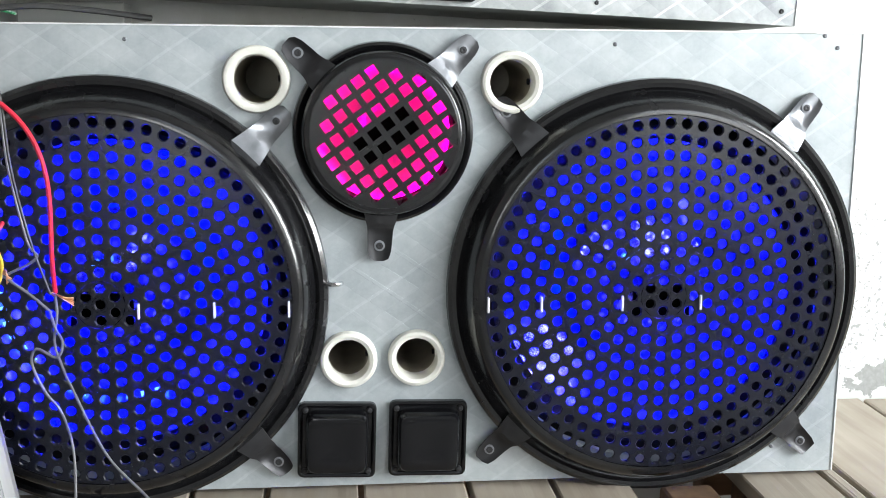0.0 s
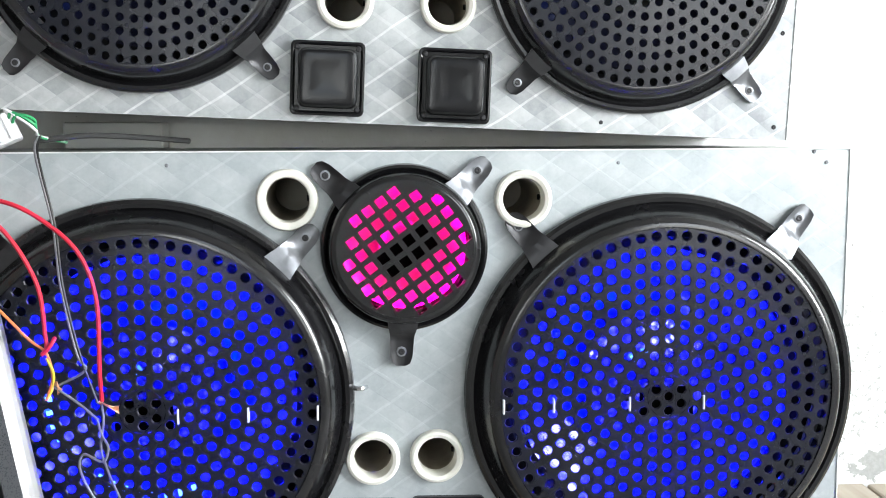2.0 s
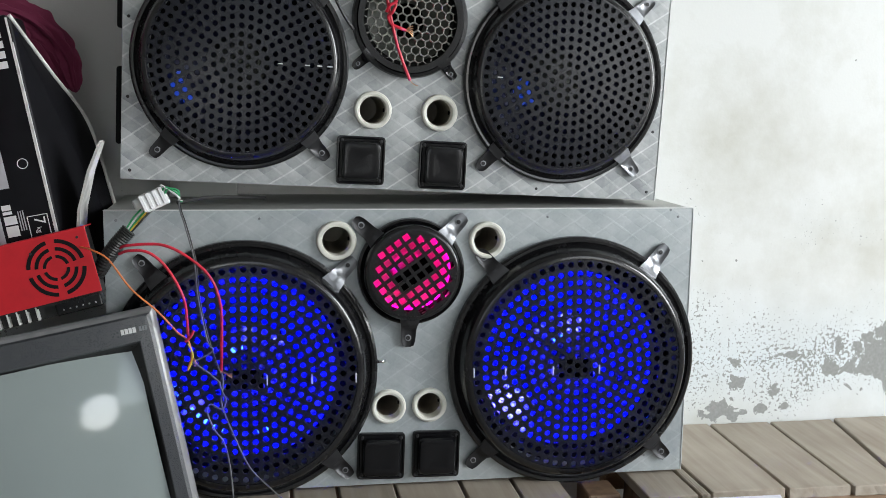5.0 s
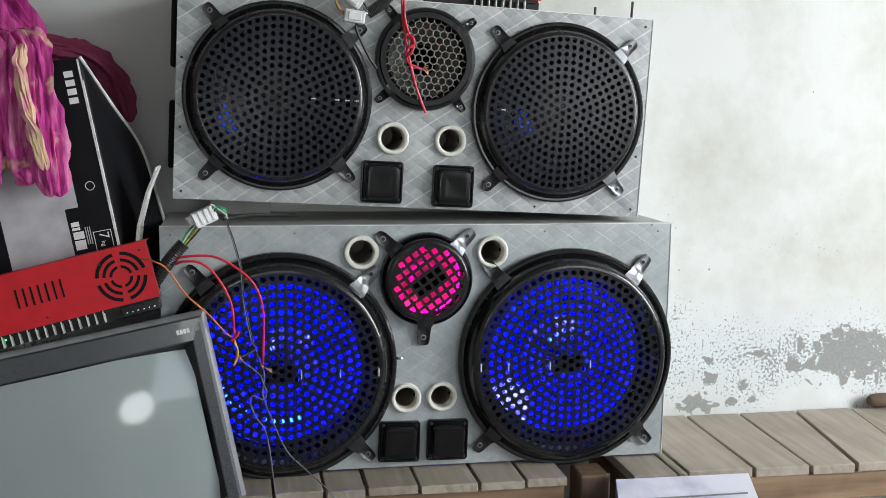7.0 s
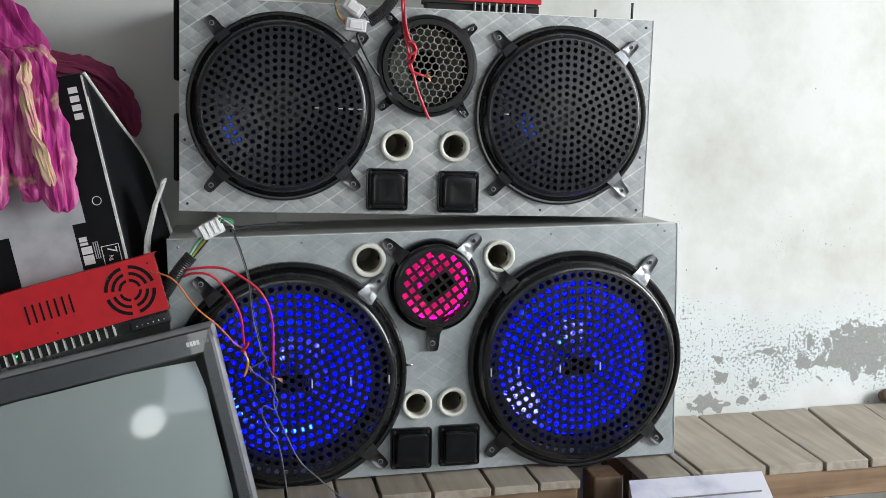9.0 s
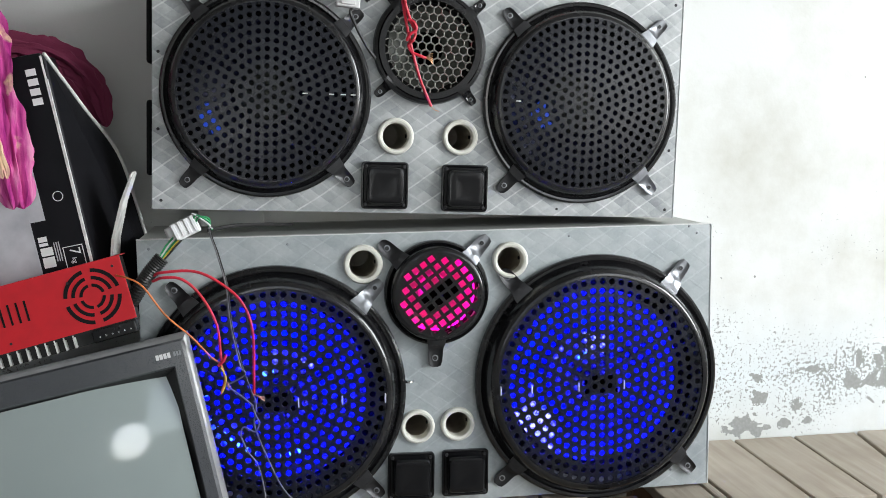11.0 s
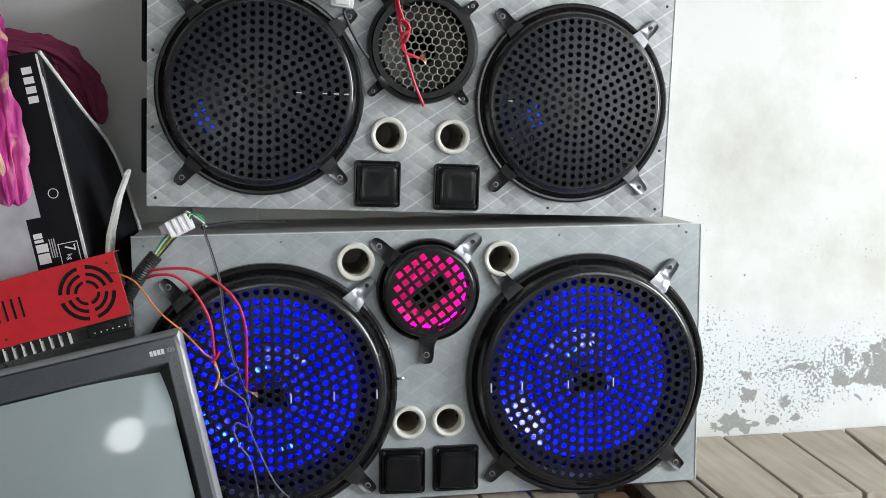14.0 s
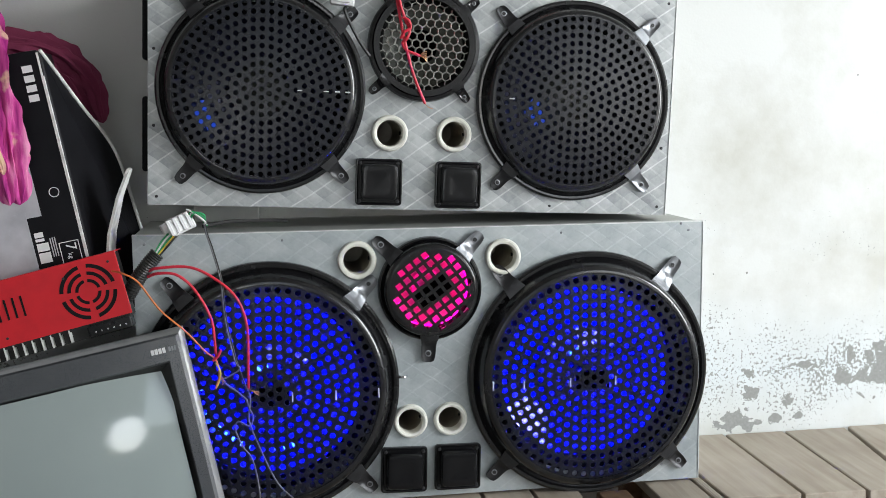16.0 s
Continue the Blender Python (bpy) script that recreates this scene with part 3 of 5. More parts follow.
def square_plate(radius, pitch, side, turn, reach, thick):
    """A flat disc with square openings in a lattice whose middle falls between four of them."""
    from mathutils.geometry import delaunay_2d_cdt
    pts, edges, squares = [], [], []
    def loop(points):
        first = len(pts)
        pts.extend(Vector(p) for p in points)
        edges.extend((first + k, first + (k + 1) % len(points)) for k in range(len(points)))
    loop([(radius * math.cos(2 * math.pi * k / 64), radius * math.sin(2 * math.pi * k / 64)) for k in range(64)])
    spin, h = Matrix.Rotation(turn, 2), side / 2
    for i in range(-4, 4):
        for j in range(-4, 4):
            c = Vector(((i + 0.5) * pitch, (j + 0.5) * pitch))
            if c.length < reach:
                squares.append(c)
                loop([spin @ (c + Vector(q)) for q in ((-h, -h), (h, -h), (h, h), (-h, h))])
    co, ed, fa, *_ = delaunay_2d_cdt(pts, edges, [], 0, 1e-6)
    bm = bmesh.new()
    front = [bm.verts.new((p.x, 0, p.y)) for p in co]
    back = [bm.verts.new((p.x, thick, p.y)) for p in co]
    count = {}
    for f in fa:
        mid_f = spin.transposed() @ (sum((co[i] for i in f), Vector((0, 0))) / len(f))
        if any(max(abs(mid_f.x - c.x), abs(mid_f.y - c.y)) < h for c in squares):
            continue
        bm.faces.new([front[i] for i in f])
        bm.faces.new([back[i] for i in reversed(f)])
        for a, b in zip(f, f[1:] + f[:1]):
            count[frozenset((a, b))] = count.get(frozenset((a, b)), 0) + 1
    for e, k in count.items():
        if k == 1:
            a, b = e
            bm.faces.new((front[a], front[b], back[b], back[a]))
    return bm


def loudspeaker(cabinet, cx, cz, ring, kind, lit, angles):
    """Rim, clamps, perforated cover and, behind it, the cone, its edge, cap and light strip."""
    k = ring / 0.181
    high = 1.0 if kind == "large" else 0.86
    prof = [(0.181, 0.0), (0.1822, -0.005), (0.1812, -0.0095), (0.1780, -0.0118), (0.1742, -0.0112), (0.1722, -0.0085), (0.1712, -0.0080), (0.1702, -0.0105),
            (0.1690, -0.0125), (0.1672, -0.0165), (0.1648, -0.0220), (0.1622, -0.0270), (0.1595, -0.0300), (0.1565, -0.0312), (0.1525, -0.0312), (0.1525, -0.0285), (0.1600, -0.0240), (0.1600, 0.004)]
    if kind == "small":
        prof = [(0.1830, 0.0), (0.1850, -0.010), (0.1820, -0.0210), (0.1765, -0.0245), (0.1715, -0.0215), (0.1690, -0.0180), (0.1672, -0.0225), (0.1655, -0.036), (0.1615, -0.047), (0.1560, -0.0515), (0.1480, -0.0525), (0.1480, -0.030)]
    if kind == "hex":
        prof = [(0.181, 0.0), (0.182, -0.018), (0.178, -0.026), (0.168, -0.028), (0.162, -0.024), (0.160, 0.004)]
    speaker = part("loudspeaker", lathe([(r * k, y * (high if kind in ("large", "upper") else 0.5)) for r, y in prof], cx, cz, 96), BLACK, cabinet, "black enamelled loudspeaker with a clamped cover", True)
    face_x, face_z = cx, cz
    if kind == "large":
        cover, cy = ring_holes(11, 0.01325, 0.0042, -0.0025, 0.1540), -0.0300
    elif kind == "upper":
        cover, cy = ring_holes(10, 0.0117, 0.0034, -0.0035, 0.1240), -0.0262
    elif kind == "small":
        cover, cy = square_plate(0.0640, 0.0137, 0.0089, radians(36), 0.0540, 0.003), -0.0258
        face_x, face_z = cx + 0.0015, cz - 0.0008
    else:
        cover, cy = honeycomb(0.0655, 0.0118, 0.80, radians(-4), 0.0035, 0.0715), -0.0125
    part("grille", cover, {"small": BLACK, "hex": WEB}.get(kind, BLACK_MESH), speaker, m=Matrix.Translation((face_x, cy, face_z)))
    if kind == "hex":
        part("cover_ring", lathe([(0.0730, -0.010), (0.0725, -0.0165), (0.0645, -0.0165), (0.0635, -0.0120)], cx, cz, 64), BLACK, speaker, "", True)
    small = kind == "small"
    lip_y, lip_r = (0.001, 0.0560) if small else (0.010 * k, 0.130 * k)
    out_r = 0.0615 if small else (0.066 if kind == "hex" else 0.1535 * k)
    if kind == "hex":
        lip_y, lip_r = 0.002, 0.058
    edge = [(out_r, lip_y - 0.002), ((out_r + lip_r) / 2, lip_y - 0.006 * k), (lip_r + 0.003 * k, lip_y - 0.001), (lip_r, lip_y), (lip_r, lip_y + 0.0048)]
    part("cone_edge", lathe(edge, cx, cz, 64), RUBBER, speaker, "black rubber cone edge", True)
    cone_r, hub_r = out_r * 0.985, 0.24 * out_r
    y0, y1 = lip_y + (0.014 if small else 0.014 * k), lip_y + (0.026 if small else 0.072 * k)
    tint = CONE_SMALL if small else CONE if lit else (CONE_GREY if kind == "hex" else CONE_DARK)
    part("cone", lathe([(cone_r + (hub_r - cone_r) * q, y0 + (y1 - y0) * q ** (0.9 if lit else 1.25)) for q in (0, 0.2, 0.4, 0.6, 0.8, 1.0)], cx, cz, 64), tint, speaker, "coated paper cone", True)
    if kind == "large":
        bow, cap_r = 0.22, 0.062
        top = 0.030
        cap = [(cap_r, 0.066)] + [(cap_r * q, top + bow - math.sqrt(bow * bow - (cap_r * q) ** 2)) for q in (1.0, 0.9, 0.8, 0.7, 0.6, 0.5, 0.4, 0.3, 0.2, 0.1, 0.0)]
    else:
        cap_r = 0.023 if small else hub_r * 1.55
        top = y1 - (0.020 if small else 0.040 * k)
        cap = [(cap_r, y1 - (0.006 if small else 0.012 * k)), (cap_r * 0.9, y1 - 0.4 * (y1 - top)), (cap_r * 0.80, top + 0.28 * (y1 - top)), (cap_r * 0.55, top + 0.1 * (y1 - top)), (cap_r * 0.2, top), (0, top)]
    # Upper caps take the grey cone colour in place of a pale reflection.
    part("dust_cap", lathe(cap, cx, cz, 32), LACQUER if kind == "large" else (CONE_SMALL if small else CONE_GREY if kind == "upper" else MATT), speaker, "glossy dark dust cap", True)
    if kind == "large":
        part("hub_plate", box(cx - 0.025, cx + 0.025, -0.0265, -0.0250, cz - 0.019, cz + 0.008, 0.0005), MATT, speaker, "dull black plate behind the middle of the cover")
    if small:
        part("hub_plate", box(-0.0290, 0.0290, -0.0195, -0.0185, -0.0150, 0.0150, 0.0003, m=Matrix.Translation((face_x, 0, face_z)) @ Matrix.Rotation(radians(-36), 4, "Y")), MATT, speaker, "black plastic plate behind the middle of the cover")
    if lit:
        sr = out_r - 0.006 * (0.6 if small else 1.0)
        strip = lathe([(sr + 0.0016 * math.cos(a * math.pi / 3), lip_y + (0.0085 if small else 0.0030) + 0.0016 * math.sin(a * math.pi / 3)) for a in range(6)], cx, cz, 64, closed=True)
        part("light_strip", strip, lit, speaker, "glowing LED strip under the cone edge")
        if kind == "large":
            # Added glowing boxes where the cone and cap would mirror the strip.
            ring_glints = [(0.100, 0.040, 3.2 + 0.13 * n) for n in range(15)] if cx < 0 else []
            for r, y, a in ring_glints + [(0.028, top - 0.004, 1.75), (0.028, top - 0.004, 2.20)]:
                glint = box(-0.0035, 0.0035, -0.001, 0.001, -0.002, 0.002, m=Matrix.Translation((cx + r * math.cos(a), y, cz + r * math.sin(a))) @ Matrix.Rotation(-a, 4, "Y"))
                part("glow_spot", glint, GLINT, speaker)
    if kind == "upper":
        # Glowing discs added in place of the blue reflection inside.
        gx, gz = (-0.083, -0.050) if cx < -0.4 else (-0.056, -0.030)
        for dx, dz in ((0.0, 0.0), (0.014, -0.004), (-0.006, 0.013), (0.008, 0.012), (0.002, 0.026)):
            part("glow_spot", lathe([(0.0072, 0.012), (0.0065, 0.0105), (0.0, 0.010)], cx + gx + dx, cz + gz + dz, 12), BLUE_DIM, speaker, "glowing disc standing for a faint blue reflection behind the cover")
    for a, mat, size in angles:
        bracket(speaker, cx, cz, ring, radians(a), size, mat, 0.0115 if kind == "large" else (0.0100 if kind == "upper" else 0.0125))
    return speaker


def port(cabinet, cx, cz, r):
    prof = [(r, 0.0), (r, -0.0035), (r * 0.95, -0.0062), (r * 0.86, -0.0070), (r * 0.74, -0.0058), (r * 0.70, -0.0020), (r * 0.70, 0.012)]
    tube_part = part("port_tube", lathe(prof, cx, cz, 48), PVC, cabinet, "cream plastic bass port", True)
    part("bore", lathe([(r * 0.70, 0.012), (r * 0.70, 0.125), (0, 0.126)], cx, cz, 40), PVC_SHADED, tube_part, "", True)
    hole = lathe([(0.0, 0.0), (r * 0.10, 0.0), (r * 0.10, 0.002)], 0, 0, 12)
    part("rivet_hole", hole, RUBBER, tube_part, m=Matrix.Translation((cx + r * 0.685, 0.016, cz + r * 0.02)) @ Matrix.Rotation(radians(90), 4, "Z"))


def rounded(levels, half, corner):
    """A stack of squares with rounded corners, (share of the half width, y) each."""
    bm, rings = bmesh.new(), []
    for f, y in levels:
        if f == 0:
            rings.append([bm.verts.new((0, y, 0))])
            continue
        q, c, loop = half * f, half * f * corner, []
        for sx, sz, a0 in ((1, 1, 0), (-1, 1, 90), (-1, -1, 180), (1, -1, 270)):
            for a in (0, 30, 60, 90):
                loop.append(bm.verts.new((sx * (q - c) + c * math.cos(radians(a0 + a)), y, sz * (q - c) + c * math.sin(radians(a0 + a)))))
        rings.append(loop)
    for a, b in zip(rings, rings[1:]):
        for j in range(len(a)):
            bm.faces.new(list(dict.fromkeys([a[j], a[(j + 1) % len(a)], b[(j + 1) % len(b)], b[j % len(b)]])))
    return bm


def tweeter(cabinet, cx, cz, s, lean):
    m = Matrix.Translation((cx, 0, cz)) @ Matrix.Rotation(radians(lean), 4, "Y")
    h = s / 2
    body = part("tweeter", rounded([(1.0, 0.0), (1.0, -0.0050), (0.985, -0.0064), (0.94, -0.0066), (0.90, -0.0060), (0.88, -0.0046), (0.60, -0.0044), (0.0, -0.0044)], h, 0.15), TWEETER, cabinet, "square black plastic tweeter", m=m)
    dome = rounded([(0.80, -0.004), (0.79, -0.010), (0.77, -0.0155), (0.72, -0.0185), (0.64, -0.0192), (0.40, -0.0182), (0.0, -0.0178)], h, 0.26)
    part("cap", dome, TWEETER, body, "", True)
    for sx in (-1, 1):
        for sz in (-1, 1):
            part("screw", lathe([(0, -0.0078), (0.0018, -0.0076), (0.0026, -0.0062), (0.0026, -0.004)], sx * (h - 0.0062), sz * (h - 0.0062), 10), BLACK_STEEL, body)


def screws(cabinet, places, mat):
    for x, z, r in places:
        part("screw", lathe([(0, -0.0008), (r * 0.5, -0.0012), (r, -0.0006), (r, 0.001)], x, z, 10), mat, cabinet)


def cabinet_shell(cab, w0, w1, h, depth, holes, panel_mat):
    part("front_panel", sheet_with_holes(w0, w1, 0.0, h, holes, 0.012), panel_mat, cab, "embossed silver-grey metal sheet")
    for name, q in (("bottom_board", (w0 + 0.001, w1 - 0.001, 0.0125, depth, 0.0, 0.012)), ("top_board", (w0 + 0.001, w1 - 0.001, 0.0125, depth, h - 0.012, h - 0.0005)),
                    ("side_board", (w0 + 0.001, w0 + 0.013, 0.0125, depth, 0.0125, h - 0.0125)), ("side_board", (w1 - 0.013, w1 - 0.001, 0.0125, depth, 0.0125, h - 0.0125)),
                    ("back_board", (w0 + 0.001, w1 - 0.001, depth + 0.0005, depth + 0.01, 0.0, h))):
        part(name, box(*q), GREY_PAINT, cab, "pale grey painted board")
    for q in ((w0, w1, -0.0012, 0.010, h, h + 0.0012), (w1, w1 + 0.0012, -0.0012, 0.010, 0.0, h)):
        part("edge_trim", box(*q), EDGE, cab, "thin bright folded metal edge")


BENCH = 0.600
low = thing("speaker_cabinet", Matrix.Translation((0, 0, BENCH + 0.003)), "wide grey metal-faced speaker box with blue-lit woofers, standing on planks", "speaker", "stacked speaker cabinets")
LZ = BENCH + 0.003
LOW_H = 0.394
low_ports = [(-0.1045, 0.955 - LZ, 0.0275), (0.1058, 0.954 - LZ, 0.0262), (-0.0315, 0.7178 - LZ, 0.0248), (0.0270, 0.7182 - LZ, 0.0248)]
low_speakers = [(-0.2300, 0.7755 - LZ), (0.2345, 0.7765 - LZ)]
mid = (-0.0015, 0.9118 - LZ)
cabinet_shell(low, -0.41, 0.41, LOW_H, 0.212, [(x, z, 0.154) for x, z in low_speakers] + [(*mid, 0.062)] + [(x, z, r * 0.9) for x, z, r in low_ports], PLATE_LOW)
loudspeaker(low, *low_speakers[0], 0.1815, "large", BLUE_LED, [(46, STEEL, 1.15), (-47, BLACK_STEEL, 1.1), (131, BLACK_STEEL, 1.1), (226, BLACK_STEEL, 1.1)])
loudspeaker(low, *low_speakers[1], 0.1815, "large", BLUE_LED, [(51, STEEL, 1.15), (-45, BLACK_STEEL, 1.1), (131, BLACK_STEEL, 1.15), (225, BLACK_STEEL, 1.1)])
loudspeaker(low, *mid, 0.0735, "small", PINK_LED, [(137, BLACK_STEEL, 1.15), (46, STEEL, 1.15), (268, BLACK_STEEL, 1.15)])
for (cx, cz), offs in zip(low_speakers, ((0.030, 0.090, 0.150), (-0.150, -0.105, -0.036, 0.032))):
    for dx in offs:
        part("staple", box(cx + dx - 0.0009, cx + dx + 0.0009, -0.0345, -0.026, cz - 0.012, cz + 0.001, 0.0004, segments=1), NYLON, low, "pale wire staple through the cover")
for x, z, r in low_ports:
    port(low, x, z, r)
tweeter(low, -0.0420, 0.6462 - LZ, 0.0675, 1.5)
tweeter(low, 0.0370, 0.6460 - LZ, 0.0680, 1.0)
screws(low, [(-0.394, 0.985 - LZ, 0.0020), (-0.208, 0.986 - LZ, 0.0018), (0.193, 0.986 - LZ, 0.0018), (0.388, 0.985 - LZ, 0.0020), (0.376, 0.995 - LZ, 0.002), (0.352, 0.628 - LZ, 0.002)], STEEL)
part("terminal_clip", tube([(-0.050, 0.0, 0.785 - LZ), (-0.046, -0.012, 0.786 - LZ), (-0.040, -0.012, 0.786 - LZ), (-0.037, -0.004, 0.785 - LZ)], 0.0022), CHROME, low, "small bright spring clip")

UP_ROLL = 2.45
up_m = Matrix.Translation((0.3648, 0.038, 1.0045)) @ Matrix.Rotation(radians(UP_ROLL), 4, "Y")
up = thing("speaker_cabinet", up_m, "silver lozenge-patterned speaker box with black woofers, propped askew", "speaker", "stacked speaker cabinets")
up_i = up_m.inverted()


def U(x, z):
    p = up_i @ Vector((x, 0.038, z))
    return p.x, p.z


UP_H, UP_W = 0.3245, 0.757
up_ports = [(*U(-0.0513, 1.1320), 0.0262), (*U(0.0420, 1.1290), 0.0258)]
up_speakers = [U(-0.2300, 1.1945), U(0.2200, 1.1752)]
up_mid = U(-0.0010, 1.2560)
cabinet_shell(up, -UP_W, 0.0, UP_H, 0.172, [(x, z, 0.122) for x, z in up_speakers] + [(*up_mid, 0.066)] + [(x, z, r * 0.9) for x, z, r in up_ports], PLATE_UP)
loudspeaker(up, *up_speakers[0], 0.1445, "upper", None, [(131, BLACK_STEEL, 1.0), (42, BLACK_STEEL, 1.0), (229, BLACK_STEEL, 1.0), (-46, BLACK_STEEL, 1.0)])
loudspeaker(up, *up_speakers[1], 0.1445, "upper", None, [(132, BLACK_STEEL, 1.0), (45, STEEL, 1.0), (228, BLACK_STEEL, 1.0), (-47, STEEL, 1.0)])
loudspeaker(up, *up_mid, 0.0800, "hex", None, [(130, BLACK, 0.75), (41, BLACK, 0.75), (223, BLACK, 0.75), (-49, BLACK, 0.75)])
for (cx, cz), offs in zip(up_speakers, ((0.052, 0.088, 0.104, 0.118), (-0.098,))):
    for dx in offs:
        part("staple", box(cx + dx - 0.0035, cx + dx + 0.0035, -0.0310, -0.024, cz - 0.0008, cz + 0.0008, 0.0003, segments=1), NYLON, up, "pale wire staple through the cover")
for x, z, r in up_ports:
    port(up, x, z, r)
tweeter(up, *U(-0.0682, 1.0625), 0.0670, 0.0)
tweeter(up, *U(0.0474, 1.0558), 0.0675, 0.0)
screws(up, [(-UP_W + 0.012, 0.012, 0.0022), (-UP_W + 0.008, 0.11, 0.0022), (-UP_W + 0.008, 0.215, 0.0022), (-0.013, 0.012, 0.0022), (-0.011, 0.10, 0.0022), (-0.010, 0.20, 0.0022), (-0.012, UP_H - 0.012, 0.0022), (-0.37, UP_H - 0.01, 0.002), (-0.18, 0.010, 0.002)], BLACK_STEEL)
for z0, z1 in ((0.20, 0.325), (0.045, 0.15)):
    part("carry_strap", box(-UP_W - 0.010, -UP_W - 0.0005, 0.02, 0.06, z0, z1, 0.004), RUBBER, up, "black strap handle")
for x, h in ((-0.080, 0.020), (-0.015, 0.034)):
    part("stud", lathe([(0.0, 0.0), (0.0022, 0.0), (0.0022, h), (0.0, h)], 0, 0, 10), BLACK_STEEL, up, "upright threaded stud", m=Matrix.Translation((x, 0.06, UP_H)) @ Matrix.Rotation(radians(90), 4, "X"))

# block that props up the end of the upper box
solid("prop_block", box(-0.34, -0.24, 0.17, 0.205, LZ + LOW_H + 0.0005, LZ + LOW_H + 0.0275, 0.002), GREY_PAINT, "small grey block propping up the upper speaker box", "block")

# ---- room ----
R = ROOM


def structure(name, bm, mat, label, category):
    return solid(name, bm, mat, label, category, kind="structure")


structure("floor", box(R["x0"], R["x1"], R["y0"], R["y1"], -0.08, 0.0), CEMENT, "worn grey cement floor", "floor")
structure("ceiling", box(R["x0"], R["x1"], R["y0"], R["y1"], R["z1"], R["z1"] + 0.1), PLAIN_WALL, "plain unseen ceiling, darkened to cut bounced light", "ceiling")
structure("wall_north", box(R["x0"] - 0.2, R["x1"] + 0.2, R["y1"], R["y1"] + 0.2, -0.08, R["z1"] + 0.1), WALL, "white limewashed wall flaking to grey plaster low down", "wall")
structure("wall_west", box(R["x0"] - 0.2, R["x0"], R["y0"], R["y1"], -0.08, R["z1"] + 0.1), PLAIN_WALL, "plain unseen wall, darkened to cut bounced light", "wall")
east = bmesh.new()
for y0, y1, z0, z1 in ((R["y0"], -2.05, -0.08, 2.8), (-0.75, R["y1"], -0.08, 2.8), (-2.05, -0.75, -0.08, 0.85), (-2.05, -0.75, 2.35, 2.8)):
    box(R["x1"], R["x1"] + 0.2, y0, y1, z0, z1, bm=east)
structure("wall_east", east, PLAIN_WALL, "plain unseen wall with a wide opening, darkened to cut bounced light", "wall")
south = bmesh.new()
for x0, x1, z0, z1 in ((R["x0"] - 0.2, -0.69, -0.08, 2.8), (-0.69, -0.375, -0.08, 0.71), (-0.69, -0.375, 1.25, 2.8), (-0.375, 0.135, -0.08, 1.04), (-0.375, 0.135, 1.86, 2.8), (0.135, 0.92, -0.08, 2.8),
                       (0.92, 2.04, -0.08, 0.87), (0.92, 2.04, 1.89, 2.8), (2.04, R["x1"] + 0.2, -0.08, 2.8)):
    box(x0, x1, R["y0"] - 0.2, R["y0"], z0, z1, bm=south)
structure("wall_south", south, PLAIN_WALL, "plain unseen wall with open windows, darkened to cut bounced light", "wall")
structure("ground", box(-30, 30, -30, 30, -0.2, -0.09), CEMENT, "bare pale ground outside", "ground")


# ---- benches ----
def plank(parent, x0, x1, y0, y1, z1, thick, seed, lean0=0.0, lean1=0.0):
    """A sawn board with chipped ends and a slight wind; lean moves its far corners."""
    rnd = random.Random(seed)
    bm = box(x0, x1, y0, y1, z1 - thick, z1, 0.0014, segments=1)
    bmesh.ops.subdivide_edges(bm, edges=[e for e in bm.edges if abs(e.verts[0].co.x - e.verts[1].co.x) > 0.6 * (x1 - x0)], cuts=7)
    for v in bm.verts:
        far = (v.co.y - y0) / (y1 - y0)
        v.co.x += far * (lean0 + (lean1 - lean0) * (v.co.x - x0) / (x1 - x0)) + rnd.uniform(-0.0006, 0.0006)
        v.co.y += rnd.uniform(-0.0007, 0.0007) if far < 0.5 else 0
        v.co.z += rnd.uniform(-0.0004, 0.0003)
    part("plank", bm, PLANK, parent)


def bench(m, x0, x1, seams, front, apron_y, apron_h, apron_from, legs, label, thick, top, leans={}):
    b = thing("plank_bench", m, label, "bench", "plank benches")
    xs = [x0] + seams + [x1]
    for k, (a, c) in enumerate(zip(xs, xs[1:])):
        rnd = random.Random(k * 7 + int(x0 * 100))
        plank(b, a + 0.0026, c - 0.0026, front + rnd.uniform(-0.004, 0.004), R["y1"] - 0.012 - rnd.uniform(0, 0.004), top + rnd.uniform(-0.0025, 0.0), thick, k, leans.get(a, 0.0), leans.get(c, 0.0))
    part("apron", box(apron_from, x1 - 0.004, apron_y, apron_y + 0.03, top - thick - apron_h, top - thick - 0.001, 0.003), APRON, b, "rough brown timber rail")
    part("apron", box(x0 + 0.02, x1 - 0.02, 0.15, 0.18, top - thick - 0.07, top - thick - 0.001, 0.003), APRON, b)
    for lx in legs:
        for ly in (apron_y + 0.031, 0.10):
            part("leg", box(lx - 0.025, lx + 0.025, ly, ly + 0.045, 0.0, top - thick - 0.001, 0.003), POST, b)
    return b


bench(Matrix(), -0.32, 0.222, [-0.245, -0.168, -0.1035, -0.0210, 0.0740, 0.1500], -0.0800, -0.070, 0.16, -0.315, [-0.26, 0.18], "weathered plank bench with a raw brown timber rail", 0.014, BENCH)
bench(Matrix(), 0.325, 2.1, [0.4040, 0.4230, 0.5400, 0.6420, 0.7240, 0.8450, 1.02, 1.14, 1.27, 1.40, 1.53, 1.66, 1.80, 1.95], -0.0860, -0.082, 0.050, 0.52, [0.40, 1.2, 2.0], "long weathered plank bench against the flaking wall", 0.016, BENCH, {0.5400: 0.010, 0.6420: 0.020, 0.7240: 0.058, 0.8450: 0.056})
